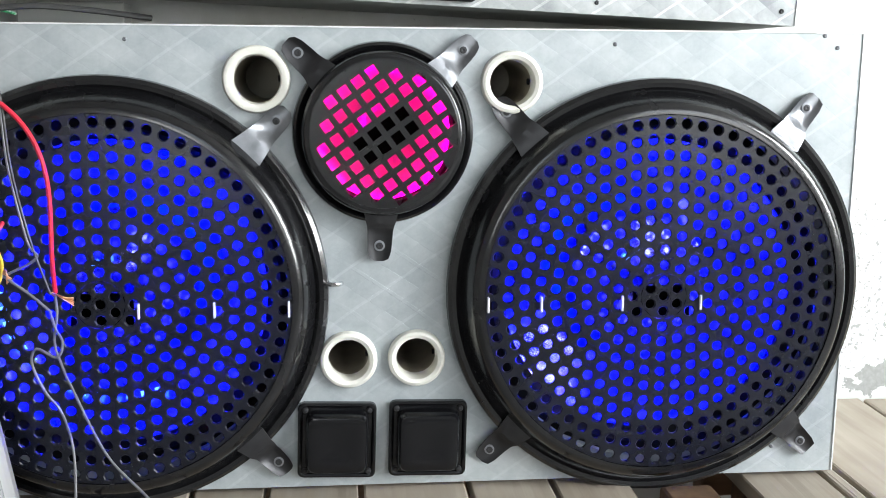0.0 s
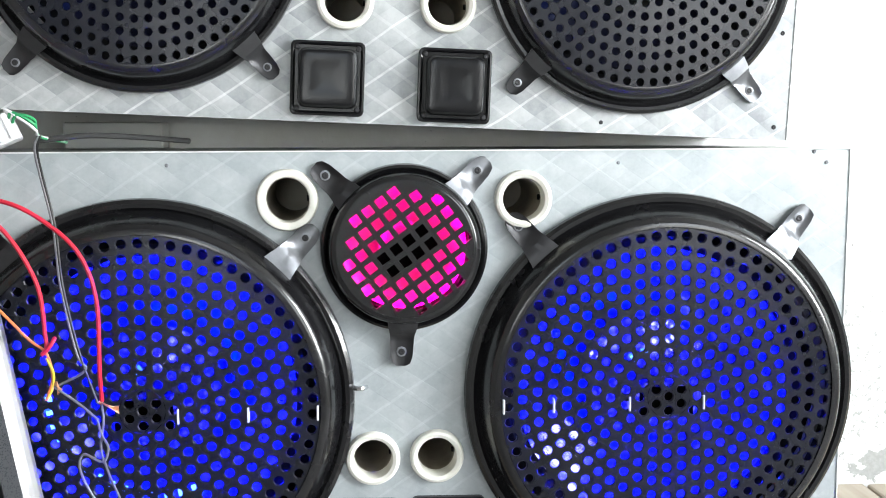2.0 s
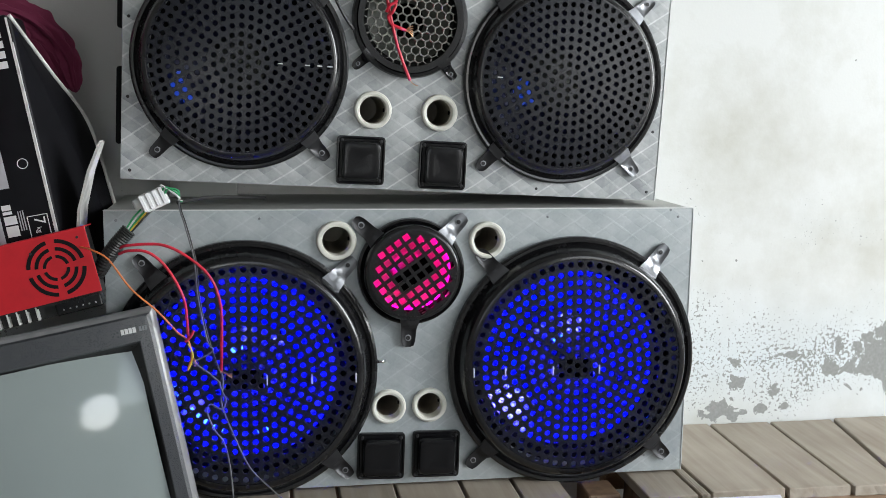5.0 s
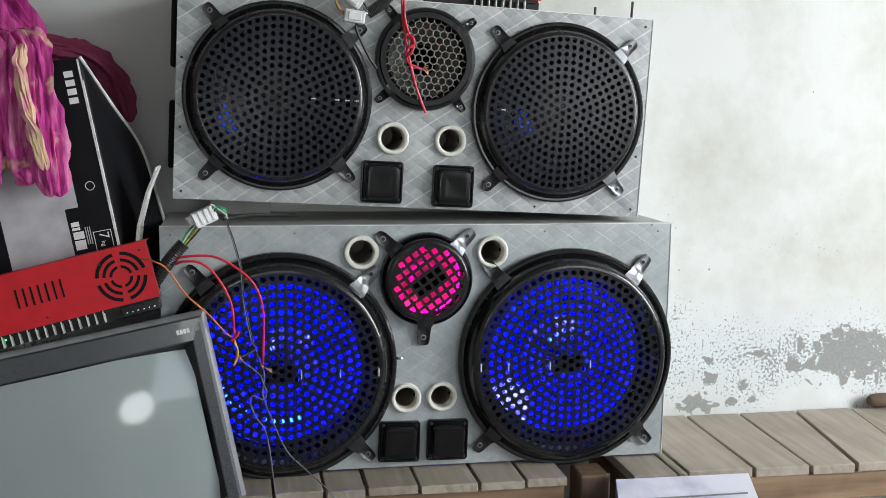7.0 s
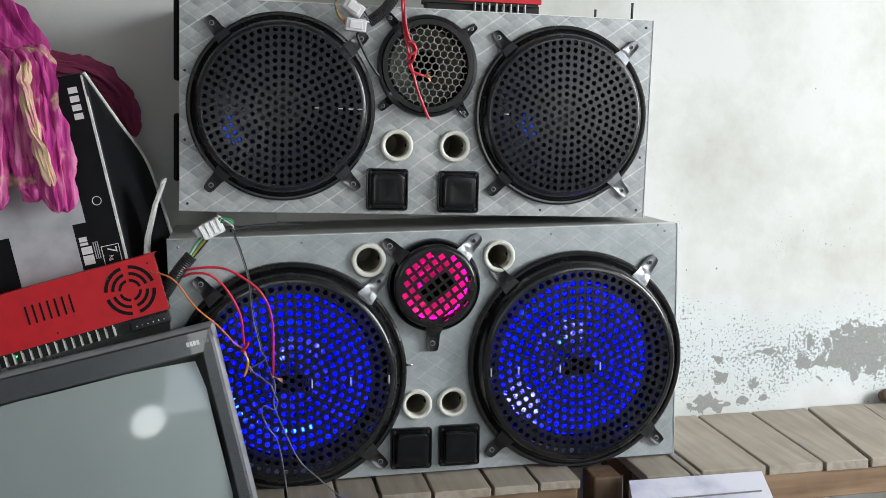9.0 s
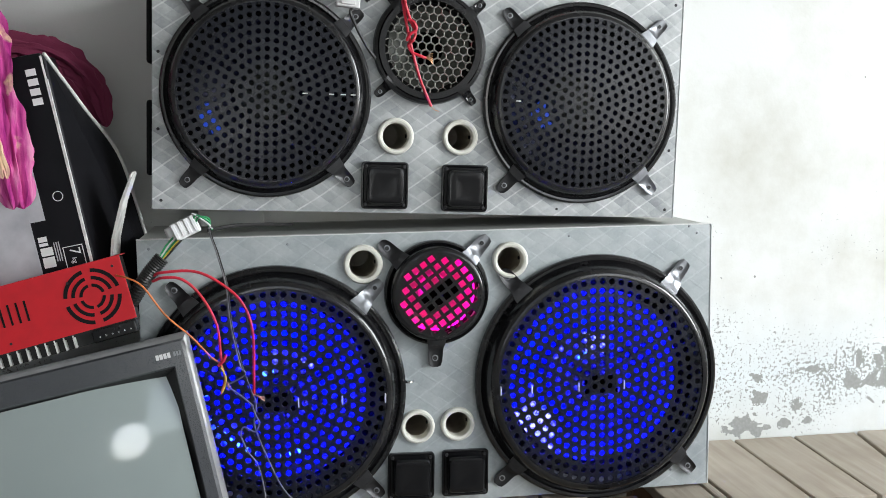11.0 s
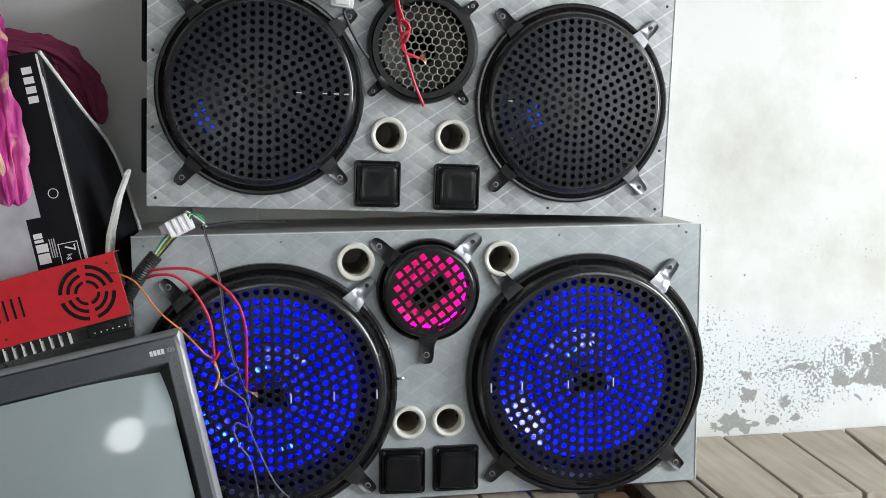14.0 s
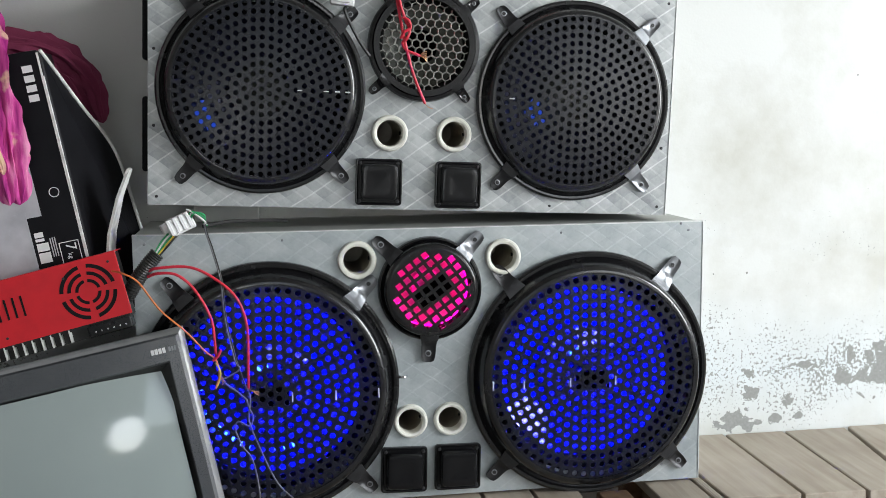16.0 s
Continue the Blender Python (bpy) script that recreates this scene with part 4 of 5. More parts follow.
solid("timber_post", box(0.255, 0.305, -0.04, 0.02, 0.0, 0.585, 0.004), POST, "dark brown timber post between the two benches", "post")
solid("timber_offcut", box(-0.02, 0.02, -0.015, 0.015, 0.0, 0.56, 0.003), APRON, "raw brown timber leaning between the benches", "timber", m=Matrix.Translation((0.30, -0.13, 0.0)) @ Matrix.Rotation(radians(-7), 4, "Y"))
solid("bolster", lathe([(0, 0.935), (0.009, 0.937), (0.013, 0.945), (0.014, 0.96), (0.014, 1.5), (0, 1.5)], 0, 0, 20), POST, "rounded brown wooden rail end lying on the bench", "rail", smooth=True,
      m=Matrix.Translation((0.0, 0.205, BENCH + 0.0145)) @ Matrix.Rotation(radians(-90), 4, "Z"))

# white laminated carton in front of the bench
foil = thing("laminated_carton", Matrix.Translation((0.385, -0.165, 0.0)), "flat white laminated carton leaning at the bench front", "carton")
fb = bmesh.new()
quad = [(-0.125, -0.05, 0.575), (0.105, -0.05, 0.575), (0.125, 0.045, 0.605), (-0.100, 0.045, 0.607)]
vs = [fb.verts.new(q) for q in quad] + [fb.verts.new((q[0], q[1], q[2] - 0.03)) for q in quad]
for f in ((0, 1, 2, 3), (4, 7, 6, 5), (0, 4, 5, 1), (1, 5, 6, 2), (2, 6, 7, 3), (3, 7, 4, 0)):
    fb.faces.new([vs[i] for i in f])
part("sheet", fb, FOIL, foil)
part("fold_line", box(-0.11, 0.10, -0.004, -0.002, 0.5905, 0.5925), FOIL_EDGE, foil)
part("end_flap", box(0.107, 0.112, -0.05, 0.05, 0.53, 0.585, 0.001), FOIL_EDGE, foil, "grey torn board end")
part("carton_body", box(-0.10, 0.10, -0.045, 0.045, 0.0, 0.545, 0.003), FOIL, foil)

# ---- television, amplifier, carton, cloth ----
TV_Y = -0.058
tv_m = Matrix.Translation((-0.3441, TV_Y, 0.8807)) @ Matrix.Rotation(radians(-11.6), 4, "Y") @ Matrix.Rotation(radians(-5), 4, "X")
tv = thing("television", tv_m, "old charcoal tube television, standing askew, switched off", "television")
TW, TH = 0.4376, 0.3562
frame_bm = bmesh.new()


def loops(bm, rows):
    made = []
    for x0, x1, z0, z1, y in rows:
        made.append([bm.verts.new((x0, y, z0)), bm.verts.new((x1, y, z0)), bm.verts.new((x1, y, z1)), bm.verts.new((x0, y, z1))])
    for a, b in zip(made, made[1:]):
        for k in range(4):
            bm.faces.new((a[k], a[(k + 1) % 4], b[(k + 1) % 4], b[k]))
    return made


loops(frame_bm, [(-TW + 0.004, -0.004, -TH + 0.004, -0.004, 0.019), (-TW, 0, -TH, 0, 0.017), (-TW, 0, -TH, 0, 0.010), (-TW + 0.003, -0.003, -TH + 0.003, -0.003, 0.0065),
                 (-TW + 0.006, -0.006, -TH + 0.006, -0.0075, 0.004)])
part("casing", frame_bm, TV_EDGE, tv, "casing edge, paler grey for the side light on it")
front_bm = bmesh.new()
loops(front_bm, [(-TW + 0.006, -0.006, -TH + 0.006, -0.0075, 0.004), (-TW + 0.010, -0.010, -TH + 0.01, -0.010, 0.0), (-TW + 0.026, -0.0245, -TH + 0.04, -0.0405, -0.001), (-TW + 0.028, -0.0265, -TH + 0.042, -0.043, 0.002)])
part("front_frame", front_bm, TV_FRONT, tv, "silver-grey front frame")
inner_bm = bmesh.new()
loops(inner_bm, [(-TW + 0.028, -0.0265, -TH + 0.042, -0.043, 0.002), (-TW + 0.046, -0.0445, -TH + 0.058, -0.0555, 0.0172)])
part("mask", inner_bm, TV_BLACK, tv, "deep black screen surround")
screen = bmesh.new()
nx, nz = 24, 20
grid = []
for i in range(nx + 1):
    row = []
    for j in range(nz + 1):
        a, b = 2 * i / nx - 1, 2 * j / nz - 1
        x = -TW / 2 + a * (TW / 2 - 0.034)
        z = -TH / 2 + 0.001 + b * (TH / 2 - 0.047)
        row.append(screen.verts.new((x, 0.0165 - 0.026 * (1 - 0.5 * a * a - 0.5 * b * b), z)))
    grid.append(row)
for i in range(nx):
    for j in range(nz):
        screen.faces.new((grid[i][j], grid[i + 1][j], grid[i + 1][j + 1], grid[i][j + 1]))
part("screen", screen, GLASS, tv, "bulging grey glass screen", True)
back_bm = bmesh.new()
made = loops(back_bm, [(-TW + 0.008, -0.150, -TH + 0.008, -0.03, 0.0198), (-TW + 0.03, -0.165, -TH + 0.03, -0.05, 0.12), (-TW + 0.09, -0.19, -TH + 0.09, -0.11, 0.26)])
back_bm.faces.new(made[-1])
part("back_shell", back_bm, TV_GREY, tv)
part("back_panel", box(-TW + 0.004, -0.004, 0.0175, 0.0195, -TH + 0.004, -0.004), TV_BLACK, tv)
for k, (x0, x1) in enumerate(((-0.046, -0.042), (-0.041, -0.037), (-0.036, -0.032), (-0.031, -0.027), (-0.023, -0.020), (-0.019, -0.0165), (-0.0155, -0.013))):
    part("badge_bar", box(x0, x1, -0.0016, -0.0006, -0.0285 if k < 4 else -0.0280, -0.0215 if k < 4 else -0.0220), WHITE if k < 4 else STEEL, tv, "pale badge mark")
stand = thing("tv_stand", tv_m @ Matrix.Translation((-TW / 2, 0.10, -TH - 0.021)), "plain brown wooden stand tilted under the television", "stand")
part("top", box(-0.17, 0.17, -0.09, 0.09, 0.0, 0.02, 0.002), POST, stand)
for sx in (-1, 1):
    foot = tv_m @ Vector((-TW / 2 + sx * 0.15, 0.10, -TH - 0.022))
    leg_m = (tv_m @ Matrix.Translation((-TW / 2, 0.10, -TH - 0.021))).inverted() @ Matrix.Translation((foot.x, foot.y, 0))
    part("leg", box(-0.02, 0.02, -0.08, 0.08, 0.0, foot.z + 0.004, 0.002), POST, stand, m=leg_m)


def arc_slot(bm, cx, cz, r0, r1, a0, a1, y):
    n = max(3, int((a1 - a0) / 8))
    rows = []
    for k in range(n + 1):
        a = radians(a0 + (a1 - a0) * k / n)
        rows.append([bm.verts.new((cx + r * math.cos(a), yy, cz + r * math.sin(a))) for r, yy in ((r0, y), (r1, y), (r1, y + 0.001), (r0, y + 0.001))])
    for a, b in zip(rows, rows[1:]):
        for k in range(4):
            bm.faces.new((a[k], a[(k + 1) % 4], b[(k + 1) % 4], b[k]))
    bm.faces.new(rows[0])
    bm.faces.new(rows[-1])


def amplifier(m, w, h, label, fan_side, group):
    """A red cover plate with slots over a finned black chassis; its origin is the plate's upper corner on the fan side."""
    amp = thing("amplifier", m, label, "amplifier", group)
    s = fan_side
    part("cover", box(min(0, -s * w), max(0, -s * w), 0.0, 0.0015, -h, 0.0, 0.0005, segments=1), RED, amp, "red painted cover plate")
    part("cover_fold", box(min(0, -s * w), max(0, -s * w), 0.0016, 0.05, -0.0015, 0.0, 0.0004, segments=1), RED, amp)
    part("chassis", box(min(-s * 0.004, -s * w + s * 0.004), max(-s * 0.004, -s * w + s * 0.004), 0.004, 0.05, -h - 0.004, -0.003), FIN, amp, "black finned chassis")
    for r0, r1 in ((0.0125, 0.0165), (0.0220, 0.0265), (0.0315, 0.0365)):
        for a in (8, 98, 188, 278):
            bm = bmesh.new()
            arc_slot(bm, -s * 0.046, -h / 2 - 0.001, r0, r1, a, a + 72, -0.0006)
            part("fan_slot", bm, RUBBER, amp)
    for k in range(7):
        part("vent_slot", box(-s * (0.130 + 0.0105 * k) - 0.0013, -s * (0.130 + 0.0105 * k) + 0.0013, -0.0006, 0.0006, -h * 0.62, -h * 0.30), RUBBER, amp)
    count = int((w - 0.09) / 0.0120)
    for k in range(count):
        x = -s * (0.085 + 0.0120 * k)
        part("fin", box(x - 0.0009, x + 0.0009, 0.003, 0.04, -h - 0.018, -h - 0.001), FIN_PALE, amp)
    part("fin_bed", box(min(-s * 0.008, -s * w), max(-s * 0.008, -s * w), 0.014, 0.05, -h - 0.019, -h - 0.002), FIN, amp)
    for x, z in ((-s * 0.012, -0.012), (-s * 0.072, -h * 0.22), (-s * (w - 0.012), -h + 0.014), (-s * 0.16, -h + 0.01)):
        part("screw", lathe([(0, -0.0008), (0.0018, -0.0006), (0.0018, 0.001)], x, z, 10), BLACK_STEEL, amp)
    return amp


amp_m = Matrix.Translation((-0.4260, -0.053, 0.9849)) @ Matrix.Rotation(radians(-13.8), 4, "Y") @ Matrix.Rotation(radians(-4), 4, "X")
amp = amplifier(amp_m, 0.2748, 0.0850, "red amplifier with a round fan grille, resting on the television", 1, "red amplifiers")
fan_bm = box(-0.062, -0.004, 0.004, 0.028, -0.104, -0.0845, 0.002)
part("fan", fan_bm, TWEETER, amp, "black cooling fan housing")
for k in range(6):
    part("rivet", lathe([(0, -0.001), (0.0012, -0.001), (0.0012, 0.001)], 0, 0, 8), CHROME, amp, m=Matrix.Translation((-0.012 - 0.008 * k, 0.004, -0.0975)))
part("pilot_light", lathe([(0, -0.002), (0.0012, -0.001), (0.0012, 0.002)], 0, 0, 8), glow("green_pilot", (0.1, 1.0, 0.2), 3.0), amp, "green pilot light", m=Matrix.Translation((-0.224, 0.002, -0.092)))

amp2_m = up_m @ Matrix.Translation((*[c for c in (U(0.004, 1.42)[0],)], 0.03, UP_H + 0.0195 + 0.10))
amplifier(amp2_m, 0.195, 0.10, "red amplifier lying on top of the silver speaker box", -1, "red amplifiers")

# printed carton
BX = Matrix.Translation((-0.5205, 0.0, 1.2470)) @ Matrix.Rotation(radians(-10.5), 4, "Y")
carton = thing("printed_carton", BX, "worn black printed cardboard carton leaning behind the amplifier", "carton")
part("box", box(-0.30, 0.0, 0.0, 0.12, -0.37, 0.0, 0.002), CARTON, carton, "black printed cardboard")
part("label_panel", box(-0.18, -0.0445, -0.0006, 0.0004, -0.215, -0.02), CARTON_PALE, carton, "pale grey printed panel")
part("label_panel", box(-0.155, -0.064, -0.0012, -0.0005, -0.292, -0.207), CARTON_PALE, carton, "pale grey sticker with a smudged mark")
part("label_panel", box(-0.17, -0.086, -0.0006, 0.0004, -0.322, -0.303), WHITE, carton, "white barcode sticker")
for k in range(9):
    part("barcode_bar", box(-0.15 + 0.006 * k, -0.147 + 0.006 * k, -0.0012, -0.0005, -0.319, -0.310), CARTON, carton)
for k in range(4):
    part("logo_bar", box(-0.0235, -0.0105, -0.0006, 0.0004, -0.0275 - 0.0128 * k, -0.0185 - 0.0128 * k), WHITE, carton, "white logo mark")
part("edge_wear", box(-0.0016, 0.0008, -0.0009, 0.002, -0.36, -0.004), CARTON_EDGE, carton, "scuffed white edge")
ring_bm = lathe([(0.0058, -0.0007), (0.0068, -0.0007), (0.0068, 0.0004), (0.0058, 0.0004)], -0.0215, -0.187, 24, closed=True)
part("seal_mark", ring_bm, WHITE, carton)
frame7 = bmesh.new()
for q in ((-0.0320, -0.0310, -0.2850, -0.2550), (-0.0070, -0.0060, -0.2850, -0.2550), (-0.0320, -0.0060, -0.2560, -0.2550), (-0.0320, -0.0060, -0.2850, -0.2840)):
    box(q[0], q[1], -0.0007, 0.0004, q[2], q[3], bm=frame7)
part("weight_frame", frame7, WHITE, carton)


def lettering(text, size, m, mat, parent):
    cu = bpy.data.curves.new("lettering", "FONT")
    cu.body, cu.size, cu.extrude = text, size, 0.0003
    ob = bpy.data.objects.new("lettering", cu)
    scene.collection.objects.link(ob)
    me = bpy.data.meshes.new_from_object(ob)
    bpy.data.objects.remove(ob)
    me.materials.append(mat)
    made = new("lettering", me)
    made.parent, made.matrix_basis = parent, m
    return made


# the words run downwards, as the carton stands on its end
face = Matrix.Rotation(radians(90), 4, "X")
down = face @ Matrix.Rotation(radians(-90), 4, "Z")
lettering("7", 0.020, Matrix.Translation((-0.0235, -0.0012, -0.2575)) @ down, WHITE, carton)
lettering("kg", 0.009, Matrix.Translation((-0.0225, -0.0012, -0.2705)) @ down, WHITE, carton)
for k, (a, b) in enumerate(((0.236, 0.243), (0.2445, 0.2485), (0.251, 0.262), (0.264, 0.278))):
    part("print_bar", box(-0.0600, -0.0485 + 0.004 * (k > 1), -0.0006, 0.0004, -b, -a), WHITE, carton)
for k in range(3):
    part("print_bar", box(-0.0420 + 0.003 * k, -0.0407 + 0.003 * k, -0.0006, 0.0004, -0.272, -0.246), CARTON_PALE, carton)
wedge = bmesh.new()
tri = [(0.002, 0.004, -0.002), (0.050, 0.115, -0.150), (0.066, 0.115, -0.37), (0.002, 0.004, -0.37)]
vs = [wedge.verts.new(q) for q in tri] + [wedge.verts.new((q[0] + 0.002, q[1] + 0.002, q[2])) for q in tri]
for f in ((0, 1, 2, 3), (4, 7, 6, 5), (0, 4, 5, 1), (1, 5, 6, 2), (2, 6, 7, 3), (3, 7, 4, 0)):
    wedge.faces.new([vs[i] for i in f])
part("flap", wedge, CARTON, carton, "bent black side flap")
part("flap_edge", tube([(0.004, 0.003, -0.001), (0.028, 0.058, -0.075), (0.052, 0.113, -0.151), (0.062, 0.113, -0.26), (0.068, 0.113, -0.37)], 0.0024), CARTON_EDGE, carton)
part("board_edge", tube([(0.0012, 0.0, -0.035), (0.0014, -0.0002, -0.18), (0.0012, 0.0, -0.36)], 0.0013), CARTON_EDGE, carton, "white scuffed carton edge")
flap2 = bmesh.new()
col = []
for k, (x, y, z, w) in enumerate(((-0.448, 0.0, 0.94, 0.05), (-0.442, 0.0, 1.00, 0.045), (-0.428, -0.004, 1.05, 0.03), (-0.412, -0.006, 1.088, 0.012))):
    col.append([flap2.verts.new((x, y, z)), flap2.verts.new((x + 0.004, y + w, z)), flap2.verts.new((x + 0.0065, y + w, z)), flap2.verts.new((x + 0.004, y - 0.001, z))])
for a, b in zip(col, col[1:]):
    for k in range(4):
        flap2.faces.new((a[k], a[(k + 1) % 4], b[(k + 1) % 4], b[k]))
flap2.faces.new(col[0])
flap2.faces.new(col[-1])
part("flap", flap2, CARTON_EDGE, carton, "torn white inner flap", m=BX.inverted())
part("flap_tip", tube([(-0.4135, -0.006, 1.083), (-0.4105, -0.007, 1.0875), (-0.4055, -0.006, 1.0895)], 0.0017), CARTON_EDGE, carton, m=BX.inverted())


def bunch(bm, points, radii, flat, seed, sides=64, steps=18):
    """A gathered length of cloth: a flattened roll with lengthwise creases and crumples."""
    rnd = random.Random(seed)
    ph = [rnd.uniform(0, 6.28) for _ in range(6)]
    path = smooth_path(points, steps)
    rings = []
    for k, p in enumerate(path):
        d = (path[min(k + 1, len(path) - 1)] - path[max(k - 1, 0)]).normalized()
        side = Vector((0, 1, 0)).cross(d).normalized()
        out = d.cross(side)
        q = k / (len(path) - 1) * (len(radii) - 1)
        i = min(int(q), len(radii) - 2)
        r = radii[i] + (radii[i + 1] - radii[i]) * (q - i)
        end = min(k, len(path) - 1 - k) / 6.0
        if end < 1:
            r *= math.sqrt(max(0.0, 1 - (1 - end) ** 2)) * 0.94 + 0.06
        ring = []
        for j in range(sides):
            a = 2 * math.pi * j / sides
            f = 1 + 0.24 * math.sin(3 * a + ph[0] + 0.10 * k) + 0.20 * math.sin(7 * a + ph[1] - 0.16 * k) + 0.10 * math.sin(11 * a + ph[4]) + 0.10 * math.sin(0.55 * k + ph[2] + 2 * a) + 0.05 * math.sin(1.0 * k + 4 * a + ph[3]) - 0.16 * abs(math.sin(4 * a + ph[5] + 0.05 * k + 0.6 * math.sin(0.21 * k))) ** 0.6 + 0.05 * math.sin(17 * a + ph[2] + 0.09 * k)
            ring.append(bm.verts.new(p + r * f * (math.cos(a) * side + flat * math.sin(a) * out)))
        rings.append(ring)
    for a, b in zip(rings, rings[1:]):
        for j in range(sides):
            bm.faces.new((a[j], a[(j + 1) % sides], b[(j + 1) % sides], b[j]))
    bm.faces.new(rings[0])
    bm.faces.new(rings[-1])
    return bm


scarf = thing("scarf", Matrix(), "pink tie-dyed cotton scarf draped over the carton", "scarf")
for seed, (pts, rad, flat) in enumerate((
        ([(-0.60, 0.03, 1.262), (-0.575, -0.02, 1.262), (-0.563, -0.030, 1.20), (-0.555, -0.030, 1.12), (-0.545, -0.030, 1.045)], [0.018, 0.020, 0.016, 0.020, 0.013], 0.6),
        ([(-0.62, 0.03, 1.264), (-0.592, -0.024, 1.262), (-0.585, -0.034, 1.21), (-0.572, -0.036, 1.13), (-0.556, -0.036, 1.045)], [0.016, 0.017, 0.014, 0.020, 0.012], 0.6),
        ([(-0.64, 0.03, 1.262), (-0.610, -0.022, 1.258), (-0.606, -0.030, 1.19), (-0.600, -0.030, 1.11), (-0.585, -0.030, 1.062)], [0.016, 0.020, 0.018, 0.020, 0.014], 0.6),
        ([(-0.67, 0.03, 1.258), (-0.636, -0.024, 1.252), (-0.632, -0.034, 1.18), (-0.636, -0.034, 1.10), (-0.640, -0.030, 1.050)], [0.018, 0.022, 0.018, 0.018, 0.013], 0.6),
        ([(-0.71, 0.03, 1.258), (-0.670, -0.022, 1.252), (-0.668, -0.030, 1.17), (-0.672, -0.030, 1.08), (-0.676, -0.030, 1.03)], [0.020, 0.026, 0.022, 0.022, 0.016], 0.6))):
    part("hanging_fold", bunch(bmesh.new(), pts, rad, flat, seed), CLOTH, scarf, "", True)
for seed, (pts, rad, flat) in enumerate((
        ([(-0.78, 0.05, 1.50), (-0.70, 0.05, 1.42), (-0.635, 0.05, 1.335), (-0.575, 0.05, 1.262)], [0.030, 0.032, 0.026, 0.016], 0.5),
        ([(-0.86, 0.03, 1.48), (-0.76, 0.03, 1.38), (-0.67, 0.03, 1.31), (-0.60, 0.03, 1.262)], [0.050, 0.050, 0.034, 0.020], 0.5),
        ([(-0.86, 0.02, 1.38), (-0.78, 0.02, 1.31), (-0.70, 0.02, 1.275), (-0.63, 0.02, 1.262)], [0.050, 0.045, 0.030, 0.020], 0.5))):
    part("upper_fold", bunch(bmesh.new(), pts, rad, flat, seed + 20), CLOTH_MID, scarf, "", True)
for seed, (pts, rad, flat) in enumerate((
        ([(-0.62, 0.09, 1.258), (-0.555, 0.10, 1.262), (-0.505, 0.11, 1.243), (-0.473, 0.12, 1.205), (-0.458, 0.12, 1.150)], [0.016, 0.016, 0.018, 0.018, 0.008], 0.5),
        ([(-0.60, 0.10, 1.240), (-0.54, 0.11, 1.228), (-0.500, 0.12, 1.195), (-0.480, 0.13, 1.140)], [0.026, 0.030, 0.027, 0.016], 0.5))):
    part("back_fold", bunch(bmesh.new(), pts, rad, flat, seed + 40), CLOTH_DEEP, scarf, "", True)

for seed, (pts, rad) in enumerate((
        ([(-0.598, 0.0, 1.268), (-0.588, -0.040, 1.255), (-0.590, -0.052, 1.225), (-0.583, -0.054, 1.18), (-0.571, -0.054, 1.13), (-0.560, -0.052, 1.085)], [0.005, 0.008, 0.008, 0.006, 0.009, 0.006]),
)):
    line = smooth_path(pts, 5)
    for strand in (0, math.pi):
        wound = [p + 0.004 * Vector((math.cos(0.45 * k + 0.8 * math.sin(0.7 * k) + strand), 0.5 * math.sin(0.45 * k + strand), 0.0)) for k, p in enumerate(line)]
        part("twisted_hem", bunch(bmesh.new(), wound, [r * 0.7 for r in rad], 0.7, seed + 60 + int(strand), 16, 3), CREAM, scarf, "cream twisted hem", True)

# ---- wiring ----
harness = thing("wire_harness", Matrix(), "black corrugated wiring loom with a white plug over a speaker box", "cable")
part("conduit", tube([(-0.372, -0.045, 0.978), (-0.386, -0.046, 0.962), (-0.400, -0.040, 0.943), (-0.417, -0.022, 0.918), (-0.436, 0.012, 0.898), (-0.46, 0.030, 0.885)], 0.0090, 12, 14, ribs=0.16), BLACK_WIRE, harness, "black corrugated conduit")
plug = box(-0.017, 0.017, -0.012, 0.012, -0.012, 0.012, 0.0025)
for k in range(4):
    box(-0.019 + 0.009 * k, -0.014 + 0.009 * k, -0.014, -0.010, -0.010, 0.012, 0.001, plug)
box(-0.026, -0.015, -0.006, 0.008, -0.004, 0.010, 0.002, plug)
part("plug", plug, NYLON, harness, "white nylon plug", m=Matrix.Translation((-0.343, -0.020, 1.0145)) @ Matrix.Rotation(radians(-24), 4, "Y") @ Matrix.Rotation(radians(15), 4, "Z"))
for k, mat in enumerate((GREEN_WIRE, NYLON, GREEN_WIRE, YELLOW_WIRE, BLACK_WIRE)):
    o = 0.0035 * (k - 2)
    part("wire", tube([(-0.352 + o, -0.026, 1.002), (-0.361 + o, -0.034 - 0.002 * k, 0.992), (-0.370 + o * 0.7, -0.045, 0.980), (-0.378 + o * 0.5, -0.048, 0.970)], 0.0013), mat, harness)
for k, mat in enumerate((GREEN_WIRE, GREEN_WIRE, NYLON)):
    o = 0.004 * k
    part("wire", tube([(-0.332, -0.022, 1.015 + o), (-0.324 - o, -0.030, 1.029 + o * 0.6), (-0.311, -0.026, 1.026 - o), (-0.312, -0.010, 1.012), (-0.30, 0.03, 1.006)], 0.0013), mat, harness)
part("wire", tube([(-0.315, 0.0, 1.008), (-0.28, 0.02, 1.012), (-0.24, 0.05, 1.010), (-0.20, 0.08, 1.006)], 0.0026), BLACK_WIRE, harness)

speaker_leads = thing("speaker_leads", Matrix(), "thin red, orange and grey speaker wires, knotted and bare-ended", "wire")
Y = -0.058
